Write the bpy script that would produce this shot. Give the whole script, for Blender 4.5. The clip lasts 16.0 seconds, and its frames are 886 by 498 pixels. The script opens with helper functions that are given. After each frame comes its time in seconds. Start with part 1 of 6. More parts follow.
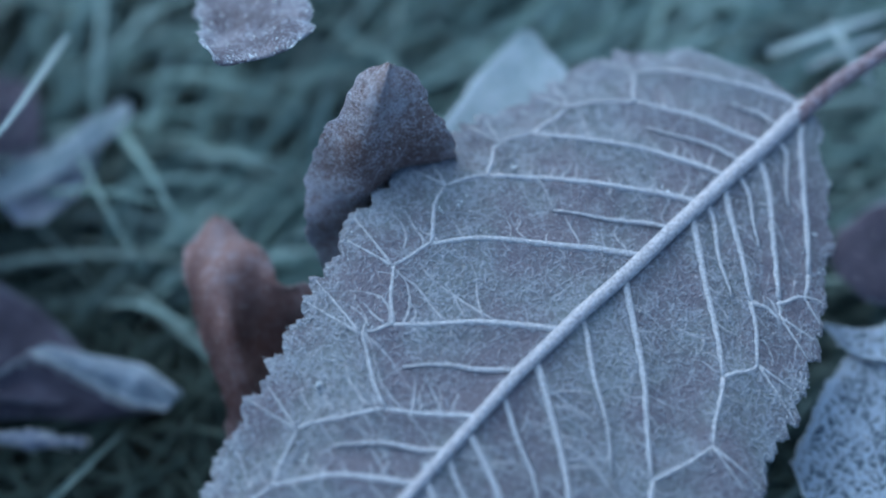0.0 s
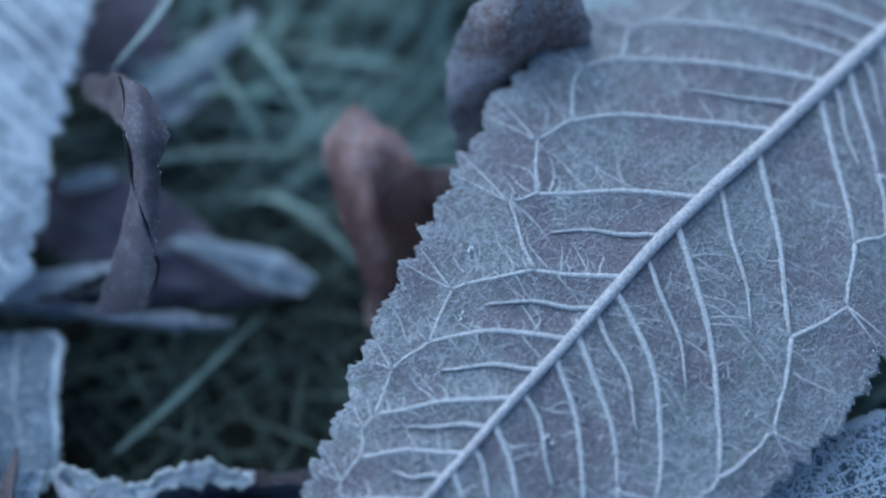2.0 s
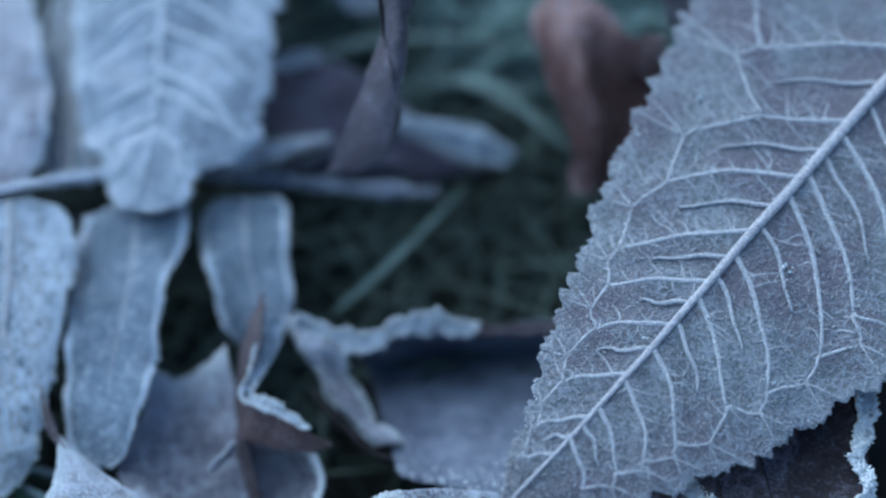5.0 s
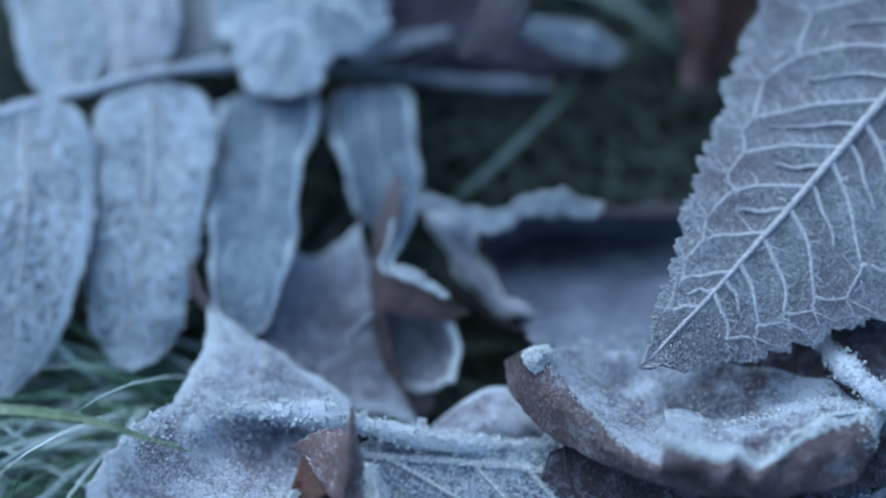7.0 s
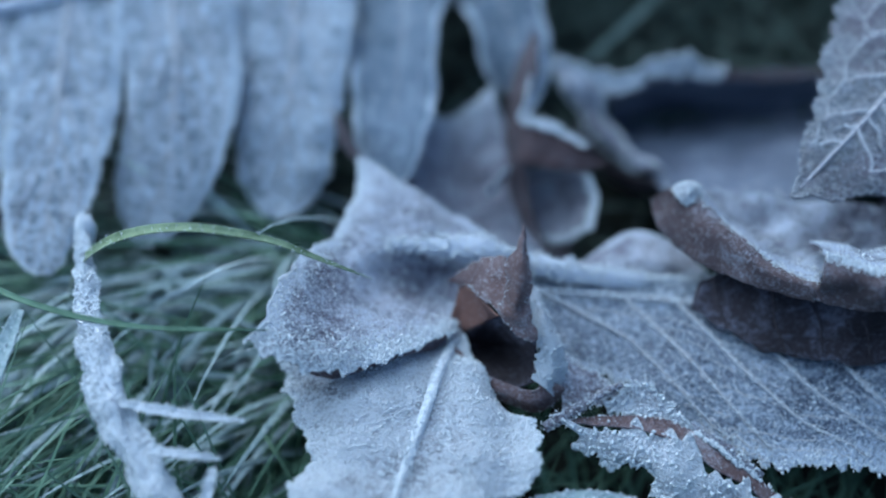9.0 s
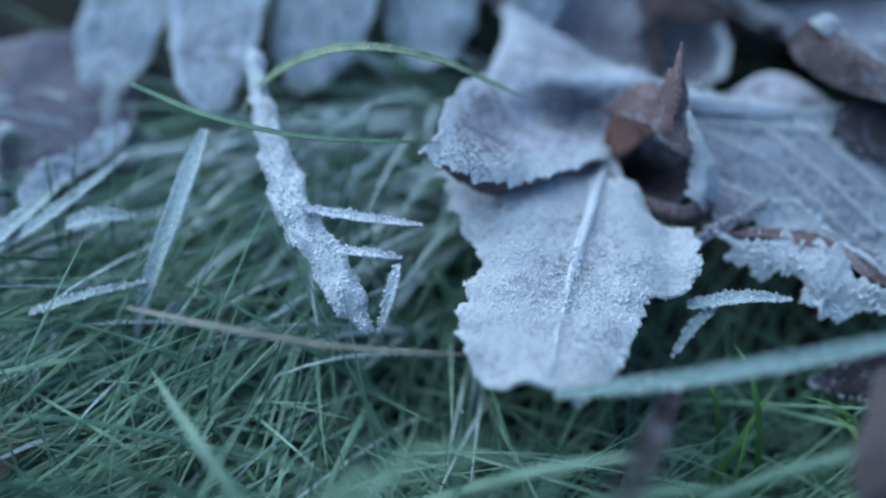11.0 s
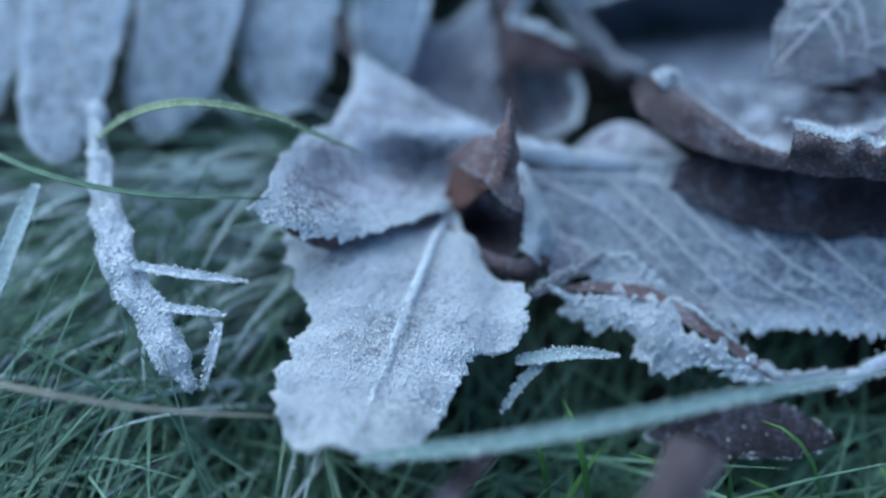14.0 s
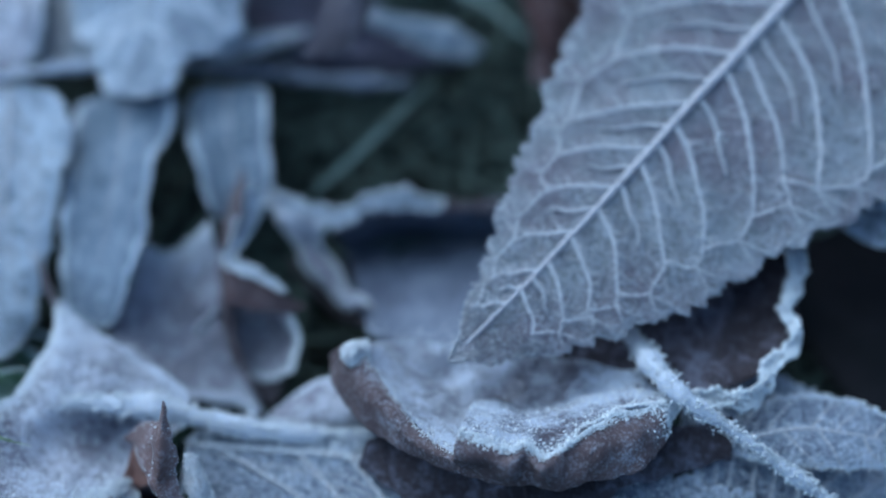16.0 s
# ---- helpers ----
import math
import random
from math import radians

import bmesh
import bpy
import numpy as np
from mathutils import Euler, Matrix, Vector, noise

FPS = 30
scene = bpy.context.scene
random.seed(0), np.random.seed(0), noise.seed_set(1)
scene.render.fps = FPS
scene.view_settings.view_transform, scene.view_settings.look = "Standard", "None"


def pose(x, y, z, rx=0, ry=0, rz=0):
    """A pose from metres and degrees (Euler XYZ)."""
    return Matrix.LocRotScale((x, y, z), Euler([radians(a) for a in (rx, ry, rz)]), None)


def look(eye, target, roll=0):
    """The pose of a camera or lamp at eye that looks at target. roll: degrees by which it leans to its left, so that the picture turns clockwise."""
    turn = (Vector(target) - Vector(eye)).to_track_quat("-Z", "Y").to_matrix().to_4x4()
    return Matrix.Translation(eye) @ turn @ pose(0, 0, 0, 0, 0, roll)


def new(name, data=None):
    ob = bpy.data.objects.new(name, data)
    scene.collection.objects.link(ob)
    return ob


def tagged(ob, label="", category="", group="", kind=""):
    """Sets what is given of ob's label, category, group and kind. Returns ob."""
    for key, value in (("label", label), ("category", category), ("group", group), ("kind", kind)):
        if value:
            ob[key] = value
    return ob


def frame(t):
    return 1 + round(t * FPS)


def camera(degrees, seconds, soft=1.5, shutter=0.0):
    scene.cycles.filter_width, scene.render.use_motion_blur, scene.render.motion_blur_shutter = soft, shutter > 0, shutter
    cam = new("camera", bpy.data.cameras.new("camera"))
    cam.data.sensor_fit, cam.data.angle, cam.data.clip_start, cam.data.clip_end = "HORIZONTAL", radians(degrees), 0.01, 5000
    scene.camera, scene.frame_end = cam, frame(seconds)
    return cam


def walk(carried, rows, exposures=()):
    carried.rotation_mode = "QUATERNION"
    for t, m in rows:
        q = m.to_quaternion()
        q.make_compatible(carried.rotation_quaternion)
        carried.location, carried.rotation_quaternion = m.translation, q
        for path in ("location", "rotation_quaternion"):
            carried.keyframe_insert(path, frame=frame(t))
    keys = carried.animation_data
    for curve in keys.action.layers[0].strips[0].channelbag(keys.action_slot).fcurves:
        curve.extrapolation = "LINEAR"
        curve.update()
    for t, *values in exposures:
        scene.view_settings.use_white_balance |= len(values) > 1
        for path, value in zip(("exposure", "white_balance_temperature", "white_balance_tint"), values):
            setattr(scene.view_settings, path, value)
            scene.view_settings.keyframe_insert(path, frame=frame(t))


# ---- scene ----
cam = camera(40.0, 16.0, soft=2.1)
cam.data.dof.use_dof = True
cam.data.dof.focus_distance = 0.180
cam.data.dof.aperture_fstop = 4.0
# seconds, place, turn
ROWS = [
    (0.0, -0.0000, -0.0000, 0.2100, 27.00, 0.00, 0.00),
    (0.5, -0.0055, -0.0039, 0.2105, 26.82, 0.44, 0.06),
    (1.0, -0.0108, -0.0086, 0.2114, 26.55, 0.78, 0.22),
    (1.5, -0.0146, -0.0139, 0.2110, 26.59, 0.96, 0.24),
    (2.0, -0.0187, -0.0200, 0.2102, 26.53, 0.92, 0.32),
    (2.5, -0.0230, -0.0252, 0.2098, 26.39, 1.07, 0.33),
    (3.0, -0.0284, -0.0296, 0.2099, 26.36, 1.22, 0.38),
    (3.5, -0.0340, -0.0339, 0.2102, 26.55, 1.53, 0.49),
    (4.0, -0.0405, -0.0381, 0.2102, 26.51, 1.73, 0.52),
    (6.5, -0.0708, -0.0613, 0.2089, 26.43, 1.11, 0.27),
    (7.0, -0.0768, -0.0681, 0.2082, 26.43, 1.06, 0.34),
    (7.5, -0.0832, -0.0745, 0.2070, 26.25, 0.90, 0.28),
    (8.0, -0.0901, -0.0812, 0.2059, 26.34, 0.70, 0.27),
    (8.5, -0.0969, -0.0871, 0.2049, 26.21, 0.59, 0.16),
    (9.0, -0.1030, -0.0934, 0.2040, 26.20, 0.45, 0.09),
    (11.5, -0.1312, -0.1332, 0.1994, 27.17, 1.43, -0.00),
    (12.0, -0.1361, -0.1414, 0.1976, 27.51, 1.46, -0.11),
    (12.5, -0.1374, -0.1474, 0.1956, 27.54, 1.67, -0.10),
    (13.0, -0.1325, -0.1449, 0.1958, 27.75, 1.38, -0.28),
    (13.5, -0.1193, -0.1338, 0.1996, 27.50, 0.98, -0.30),
    (14.0, -0.1010, -0.1181, 0.2037, 27.04, 0.85, -0.14),
    (14.5, -0.0814, -0.0960, 0.2107, 25.11, 1.06, 0.28),
    (15.0, -0.0664, -0.0800, 0.2140, 24.28, 1.26, 0.38),
    (15.5, -0.0547, -0.0725, 0.2158, 24.41, 1.87, 0.57),
    (16.0, -0.0460, -0.0664, 0.2178, 24.63, 1.82, 0.36),
]
walk(cam, [(t, pose(x, y, z, rx, ry, rz)) for t, x, y, z, rx, ry, rz in ROWS], exposures=[(0.0, 0.26, 5210, 2), (16.0, 0.26, 5210, 2)])

# ---- light ----
world = bpy.data.worlds.new("sky")
scene.world = world
world.use_nodes = True
wn = world.node_tree
sky = wn.nodes.new("ShaderNodeTexSky")
sky.sky_type, sky.sun_disc = "NISHITA", False
sky.sun_elevation, sky.sun_rotation = radians(38), radians(-25)
sky.air_density, sky.dust_density = 1.0, 2.0
wn.links.new(sky.outputs[0], wn.nodes["Background"].inputs[0])
wn.nodes["Background"].inputs[1].default_value = 0.135
sun = new("sun", bpy.data.lights.new("sun", "SUN"))
sun.data.energy, sun.data.angle, sun.data.color = 1.9, radians(70), (0.86, 0.97, 1.0)
sun.matrix_world = look((-0.9, 0.8, 1.5), (0, 0, 0))


# ---- materials ----
def mat(name):
    m = bpy.data.materials.new(name)
    m.use_nodes = True
    return m, m.node_tree, m.node_tree.nodes["Principled BSDF"]


def node(nt, kind, **inputs):
    n = nt.nodes.new(kind)
    for key, value in inputs.items():
        n.inputs[key.replace("_", " ")].default_value = value
    return n


def math_node(nt, op, a, b, clamp=False):
    n = nt.nodes.new("ShaderNodeMath")
    n.operation, n.use_clamp = op, clamp
    for i, v in enumerate((a, b)):
        if isinstance(v, (int, float)):
            n.inputs[i].default_value = v
        else:
            nt.links.new(v, n.inputs[i])
    return n.outputs[0]


def mix_colour(nt, f, a, b):
    n = nt.nodes.new("ShaderNodeMix")
    n.data_type = "RGBA"
    for i, v in ((0, f), (6, a), (7, b)):
        if isinstance(v, tuple):
            n.inputs[i].default_value = (*v, 1)
        elif isinstance(v, (int, float)):
            n.inputs[i].default_value = v
        else:
            nt.links.new(v, n.inputs[i])
    return n.outputs[2]


def step(nt, v, lo, hi):
    n = nt.nodes.new("ShaderNodeMapRange")
    n.interpolation_type = "SMOOTHSTEP"
    n.inputs[1].default_value, n.inputs[2].default_value = lo, hi
    nt.links.new(v, n.inputs[0])
    return n.outputs[0]


FROST = (0.70, 0.76, 0.84)


def frosted(name, dark, light, frost=0.5, rim=0.5, net=0.4, grain=1.0, cell=260, white=FROST, spots=None, patch=0.7, blotch=0.45, sharp=0.55):
    """Dry leaf under hoar frost: blotched brown, a net of fine veins, frost in grains and thicker at the rim."""
    dark, light, white = ((r, g, b * 1.04) for r, g, b in (dark, light, white))
    m, nt, bsdf = mat(name)
    tc = nt.nodes.new("ShaderNodeTexCoord")
    obj, uv = tc.outputs["Object"], tc.outputs["UV"]
    big = node(nt, "ShaderNodeTexNoise", Scale=70.0, Detail=4.0, Roughness=0.6)
    mid = node(nt, "ShaderNodeTexNoise", Scale=420.0, Detail=5.0, Roughness=0.7)
    fine = node(nt, "ShaderNodeTexNoise", Scale=2400.0, Detail=3.0, Roughness=0.75)
    warp = node(nt, "ShaderNodeTexNoise", Scale=300.0, Detail=2.0)
    add = nt.nodes.new("ShaderNodeVectorMath")
    add.operation = "MULTIPLY_ADD"
    add.inputs[1].default_value = (0.004, 0.004, 0.004)
    for n in (big, mid, fine, warp):
        nt.links.new(obj, n.inputs["Vector"])
    nt.links.new(warp.outputs["Color"], add.inputs[0])
    nt.links.new(obj, add.inputs[2])
    vor = node(nt, "ShaderNodeTexVoronoi", Scale=float(cell))
    vor.feature = "DISTANCE_TO_EDGE"
    nt.links.new(add.outputs[0], vor.inputs["Vector"])
    lines = step(nt, vor.outputs["Distance"], 0.20, 0.0)
    sep = nt.nodes.new("ShaderNodeSeparateXYZ")
    nt.links.new(uv, sep.inputs[0])
    edge = math_node(nt, "ABSOLUTE", math_node(nt, "MULTIPLY_ADD", sep.outputs[0], 2.0), 0)
    nt.nodes[edge.node.name].inputs[0].links[0].from_node.inputs[2].default_value = -1.0
    edge = step(nt, edge, 0.80, 1.0)
    base = mix_colour(nt, step(nt, big.outputs[0], 0.35, 0.65), dark, light)
    base = mix_colour(nt, math_node(nt, "MULTIPLY", step(nt, mid.outputs[0], 0.52, 0.7), blotch), base, tuple(c * 0.45 for c in dark))
    if spots:
        base = mix_colour(nt, step(nt, big.outputs[0], 0.60, 0.72), base, spots)
    g = math_node(nt, "ADD", math_node(nt, "MULTIPLY", mid.outputs[0], 0.9), math_node(nt, "MULTIPLY", fine.outputs[0], 1.3))
    g = math_node(nt, "ADD", g, math_node(nt, "MULTIPLY_ADD", big.outputs[0], patch))
    g.node.inputs[1].links[0].from_node.inputs[2].default_value = 0.35 - 0.5 * patch
    g = math_node(nt, "ADD", g, math_node(nt, "MULTIPLY", edge, rim))
    g = math_node(nt, "ADD", g, math_node(nt, "MULTIPLY", lines, net * 0.5))
    lo = 1.85 - frost
    f = math_node(nt, "MULTIPLY", step(nt, g, lo + (0.55 - sharp) / 2, lo + (0.55 + sharp) / 2), 0.95)
    speck = node(nt, "ShaderNodeTexNoise", Scale=1500.0, Detail=2.0, Roughness=0.6)
    nt.links.new(obj, speck.inputs["Vector"])
    coat = mix_colour(nt, f, base, white)
    coat = mix_colour(nt, math_node(nt, "MULTIPLY", step(nt, speck.outputs[0], 0.52, 0.66), 0.20 * grain), coat, white)
    coat = mix_colour(nt, math_node(nt, "MULTIPLY", step(nt, speck.outputs[0], 0.48, 0.34), 0.13 * grain), coat, tuple(c * 0.6 for c in dark))
    nt.links.new(coat, bsdf.inputs["Base Color"])
    bsdf.inputs["Roughness"].default_value = 0.75
    bsdf.inputs["Specular IOR Level"].default_value = 0.25
    h = math_node(nt, "ADD", math_node(nt, "MULTIPLY", fine.outputs[0], grain), math_node(nt, "MULTIPLY", lines, net * 0.6))
    h = math_node(nt, "ADD", h, math_node(nt, "MULTIPLY", mid.outputs[0], 0.8 * grain))
    bump = node(nt, "ShaderNodeBump", Strength=0.9, Distance=0.0007)
    nt.links.new(h, bump.inputs["Height"])
    nt.links.new(bump.outputs[0], bsdf.inputs["Normal"])
    return m


def plain(name, a, b, scale=300.0, rough=0.8, bump=0.5, per_island=False):
    """Two-tone noisy surface; per_island varies it from blade to blade."""
    m, nt, bsdf = mat(name)
    tc = nt.nodes.new("ShaderNodeTexCoord")
    n = node(nt, "ShaderNodeTexNoise", Scale=scale, Detail=5.0, Roughness=0.7)
    nt.links.new(tc.outputs["Object"], n.inputs["Vector"])
    f = step(nt, n.outputs[0], 0.35, 0.65)
    if per_island:
        geo = nt.nodes.new("ShaderNodeNewGeometry")
        f = math_node(nt, "ADD", math_node(nt, "MULTIPLY", f, 0.35), math_node(nt, "MULTIPLY", math_node(nt, "POWER", geo.outputs["Random Per Island"], 1.9), 0.65))
    nt.links.new(mix_colour(nt, f, a, b), bsdf.inputs["Base Color"])
    bsdf.inputs["Roughness"].default_value = rough
    bsdf.inputs["Specular IOR Level"].default_value = 0.25
    bp = node(nt, "ShaderNodeBump", Strength=bump, Distance=0.0004)
    nt.links.new(n.outputs[0], bp.inputs["Height"])
    nt.links.new(bp.outputs[0], bsdf.inputs["Normal"])
    return m


M_MAIN = frosted("mauve_leaf", (0.186, 0.170, 0.196), (0.190, 0.214, 0.217), 0.46, 0.12, 0.40, 1.1, 640, (0.39, 0.415, 0.46), None, 0.8)
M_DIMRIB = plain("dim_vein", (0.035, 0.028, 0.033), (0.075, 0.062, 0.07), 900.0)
M_VEIN = plain("frosted_vein", (0.36, 0.362, 0.393), (0.58, 0.595, 0.64), 2200.0, 0.85, 0.8)
M_NET = plain("fine_veins", (0.27, 0.275, 0.305), (0.41, 0.425, 0.47), 1500.0, 0.85, 0.6)
M_TWIG = plain("branch_veins", (0.31, 0.312, 0.34), (0.45, 0.46, 0.50), 1500.0, 0.85, 0.6)
M_INNER = frosted("frosted_inside", (0.080, 0.070, 0.090), (0.205, 0.215, 0.265), 0.56, 0.1, 0.15, 1.2, 400, (0.58, 0.64, 0.74), None, 1.7, 0.3)
M_MIDRIB = plain("midrib", (0.35, 0.34, 0.375), (0.57, 0.57, 0.62), 1800.0, 0.85, 0.8)
M_STALK = plain("mauve_stalk", (0.16, 0.11, 0.12), (0.30, 0.26, 0.30), 500.0)
M_RUST = frosted("rusty_leaf", (0.11, 0.055, 0.05), (0.27, 0.165, 0.15), 0.36, 0.10, 0.1, 1.0, 330, (0.42, 0.38, 0.41), (0.24, 0.10, 0.075), 1.4)
M_BROWNF = frosted("half_frosted_leaf", (0.104, 0.090, 0.108), (0.185, 0.170, 0.198), 0.47, 0.12, 0.2, 1.0, 330, (0.54, 0.58, 0.66))
M_RIM = frosted("brown_rim", (0.056, 0.041, 0.047), (0.155, 0.115, 0.118), 0.28, 0.05, 0.2, 1.3, 330, (0.42, 0.43, 0.49), None, 1.8)
M_UPRIGHT = frosted("speckled_leaf", (0.14, 0.098, 0.095), (0.275, 0.215, 0.21), 0.52, 0.05, 0.2, 1.5, 500, (0.52, 0.51, 0.56), (0.27, 0.14, 0.10), 1.3)
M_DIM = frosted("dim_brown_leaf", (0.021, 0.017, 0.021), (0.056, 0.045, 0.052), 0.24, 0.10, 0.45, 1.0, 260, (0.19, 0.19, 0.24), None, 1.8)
M_HORN = frosted("horn_leaf", (0.125, 0.080, 0.078), (0.225, 0.160, 0.158), 0.38, 0.10, 0.1, 1.2, 330, (0.46, 0.45, 0.49), None, 1.2)
M_RED = frosted("red_brown_leaf", (0.12, 0.060, 0.050), (0.215, 0.118, 0.095), 0.15, 0.05, 0.2, 0.9, 330, (0.40, 0.36, 0.37))
M_STEMLEAF = frosted("mauve_brown_leaf", (0.075, 0.058, 0.064), (0.14, 0.112, 0.12), 0.28, 0.1, 0.2, 1.0, 330, (0.34, 0.35, 0.40))
M_CURL = frosted("grey_brown_leaflet", (0.105, 0.088, 0.100), (0.185, 0.160, 0.180), 0.34, 0.1, 0.2, 0.6, 330, (0.36, 0.36, 0.41))
M_PURPLE = frosted("purple_leaf", (0.05, 0.043, 0.065), (0.10, 0.09, 0.125), 0.22, 0.35, 0.1, 0.8, 330, (0.38, 0.42, 0.50))
M_MAUVEP = frosted("purple_grey_leaf", (0.062, 0.058, 0.084), (0.125, 0.120, 0.158), 0.32, 0.20, 0.1, 0.9, 330, (0.34, 0.37, 0.45), (0.13, 0.08, 0.075), 1.2)
M_DARK = frosted("dark_leaf", (0.010, 0.009, 0.011), (0.026, 0.022, 0.025), 0.05, 0.10, 0.2, 0.3, 330, (0.22, 0.24, 0.29))
M_PALE = frosted("pale_frosted_leaf", (0.20, 0.24, 0.295), (0.35, 0.405, 0.46), 0.52, 0.4, 0.2, 1.2, 300, (0.68, 0.75, 0.83), (0.44, 0.33, 0.30), 1.0)
# Near-black colour that paints the deep shade beside the heap.
M_BLACK = frosted("hollow_shade", (0.004, 0.004, 0.005), (0.012, 0.010, 0.012), 0.0, 0.0, 0.2, 0.3, 330, (0.10, 0.11, 0.13))
M_HOLLOW = frosted("hollow_leaf", (0.090, 0.105, 0.152), (0.18, 0.205, 0.270), 0.42, 0.1, 0.1, 1.0, 330, (0.44, 0.50, 0.60))
M_BLUE = frosted("bluish_frosted_leaf", (0.075, 0.105, 0.145), (0.165, 0.210, 0.265), 0.60, 1.0, 0.55, 1.7, 620, (0.68, 0.77, 0.86), None, 0.5, 0.35, 0.34)
M_VEINED = frosted("veined_frosted_leaf", (0.080, 0.098, 0.140), (0.160, 0.188, 0.245), 0.52, 0.35, 0.30, 1.8, 900, (0.60, 0.67, 0.76), None, 0.5, 0.20)
M_SLATE = frosted("slate_leaf", (0.125, 0.165, 0.21), (0.195, 0.245, 0.305), 0.38, 1.2, 0.25, 1.0, 420, (0.60, 0.68, 0.77))
M_CRUMP = frosted("crumpled_leaf", (0.128, 0.120, 0.152), (0.252, 0.252, 0.308), 0.58, 0.5, 0.12, 1.3, 330, (0.68, 0.73, 0.81), None, 1.1)
M_HOARW = frosted("white_frost", (0.50, 0.54, 0.58), (0.66, 0.70, 0.74), 0.85, 0.4, 0.2, 1.2, 260, (0.88, 0.92, 0.95), None, 0.9, 0.3)
M_MAUVE = frosted("mauve_frosted_leaf", (0.16, 0.15, 0.185), (0.275, 0.27, 0.32), 0.62, 0.5, 0.12, 1.0, 330, (0.70, 0.75, 0.83))
M_WHITE = frosted("snowy_leaf", (0.25, 0.26, 0.30), (0.45, 0.47, 0.51), 0.76, 0.4, 0.35, 2.0, 260, (0.75, 0.79, 0.83), None, 1.2, 0.5)
M_TEAL = frosted("teal_frosted_leaf", (0.22, 0.295, 0.31), (0.33, 0.405, 0.42), 0.55, 0.3, 0.1, 0.6, 330, (0.50, 0.57, 0.62))
M_RIME = plain("rime", (0.53, 0.57, 0.62), (0.82, 0.86, 0.90), 1800.0, 0.6, 0.6)
M_SNOWRIB = plain("snowy_rib", (0.56, 0.60, 0.66), (0.84, 0.88, 0.93), 1500.0, 0.8, 1.0)
M_FINE = plain("fine_grass", (0.045, 0.092, 0.056), (0.20, 0.32, 0.22), 200.0, 0.6, 0.2, True)
# Grass copy whose dark tones hold the shade between the leaves.
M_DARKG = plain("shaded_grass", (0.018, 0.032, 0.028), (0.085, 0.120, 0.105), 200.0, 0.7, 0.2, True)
M_PALEG = plain("pale_grass", (0.09, 0.165, 0.11), (0.28, 0.40, 0.31), 200.0, 0.6, 0.2, True)
M_LAWN = plain("lawn", (0.03, 0.05, 0.04), (0.13, 0.19, 0.15), 30.0, 0.7, 0.2, True)
M_WET = plain("bright_grass", (0.05, 0.12, 0.025), (0.11, 0.22, 0.055), 200.0, 0.6, 0.2, True)
M_COARSE = plain("coarse_grass", (0.026, 0.048, 0.043), (0.20, 0.265, 0.255), 250.0, 0.7, 0.3, True)
M_HOARB = plain("bluish_grass", (0.09, 0.155, 0.145), (0.33, 0.44, 0.43), 600.0, 0.7, 0.5, True)
M_HOAR = plain("hoary_grass", (0.20, 0.275, 0.275), (0.62, 0.71, 0.74), 1300.0, 0.7, 0.8, True)
M_LIME = plain("pale_green_blade", (0.13, 0.18, 0.10), (0.27, 0.34, 0.21), 300.0, 0.6, 0.3)
M_TEALG = plain("dull_teal_blade", (0.060, 0.095, 0.092), (0.105, 0.150, 0.145), 400.0, 0.7, 0.3)
M_STRAW = plain("straw", (0.15, 0.15, 0.12), (0.27, 0.27, 0.23), 300.0, 0.7, 0.3)
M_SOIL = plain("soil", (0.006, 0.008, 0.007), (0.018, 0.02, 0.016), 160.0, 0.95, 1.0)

# ---- building ----
UPZ = (0.0, 0.0, 1.0)


def thing(name, at, label, category, group="", kind=""):
    ob = new(name)
    ob.location = at
    ob.empty_display_size = 0.01
    return tagged(ob, label, category, group, kind)


def mesh_part(name, verts, faces, material, parent, uvs=None, label="", kind="", smooth=True):
    """A mesh under a thing; verts in world metres."""
    o = np.array(parent.location) if parent.parent is None else np.array(parent.location) + np.array(parent.parent.location)
    me = bpy.data.meshes.new(name)
    v = np.asarray(verts, float) - o
    me.from_pydata(v.tolist(), [], [tuple(f) for f in faces])
    if uvs is not None:
        layer = me.uv_layers.new(name="UVMap")
        idx = np.zeros(len(me.loops), dtype=np.int32)
        me.loops.foreach_get("vertex_index", idx)
        layer.data.foreach_set("uv", np.asarray(uvs, dtype=np.float32)[idx].ravel())
    me.materials.append(material)
    me.polygons.foreach_set("use_smooth", [smooth] * len(me.polygons))
    me.update()
    ob = new(name, me)
    ob.parent = parent
    return tagged(ob, label, kind=kind)


def through_points(pts, s):
    """Smooth curve through a few points, s from 0 to 1 by length."""
    p = np.asarray(pts, float)
    if len(p) == 2:
        return p[0] + np.outer(s, p[1] - p[0])
    q = np.vstack([2 * p[0] - p[1], p, 2 * p[-1] - p[-2]])
    fine = []
    for i in range(1, len(q) - 2):
        t = np.linspace(0, 1, 30, endpoint=False)[:, None]
        a, b, c, d = q[i - 1], q[i], q[i + 1], q[i + 2]
        fine.append(0.5 * (2 * b + (c - a) * t + (2 * a - 5 * b + 4 * c - d) * t ** 2 + (3 * b - a - 3 * c + d) * t ** 3))
    fine = np.vstack(fine + [p[-1:]])
    length = np.concatenate([[0], np.cumsum(np.linalg.norm(np.diff(fine, axis=0), axis=1))])
    length /= length[-1]
    return np.stack([np.interp(s, length, fine[:, k]) for k in range(3)], -1)


def unit(v):
    return v / np.maximum(np.linalg.norm(v, axis=-1, keepdims=True), 1e-12)


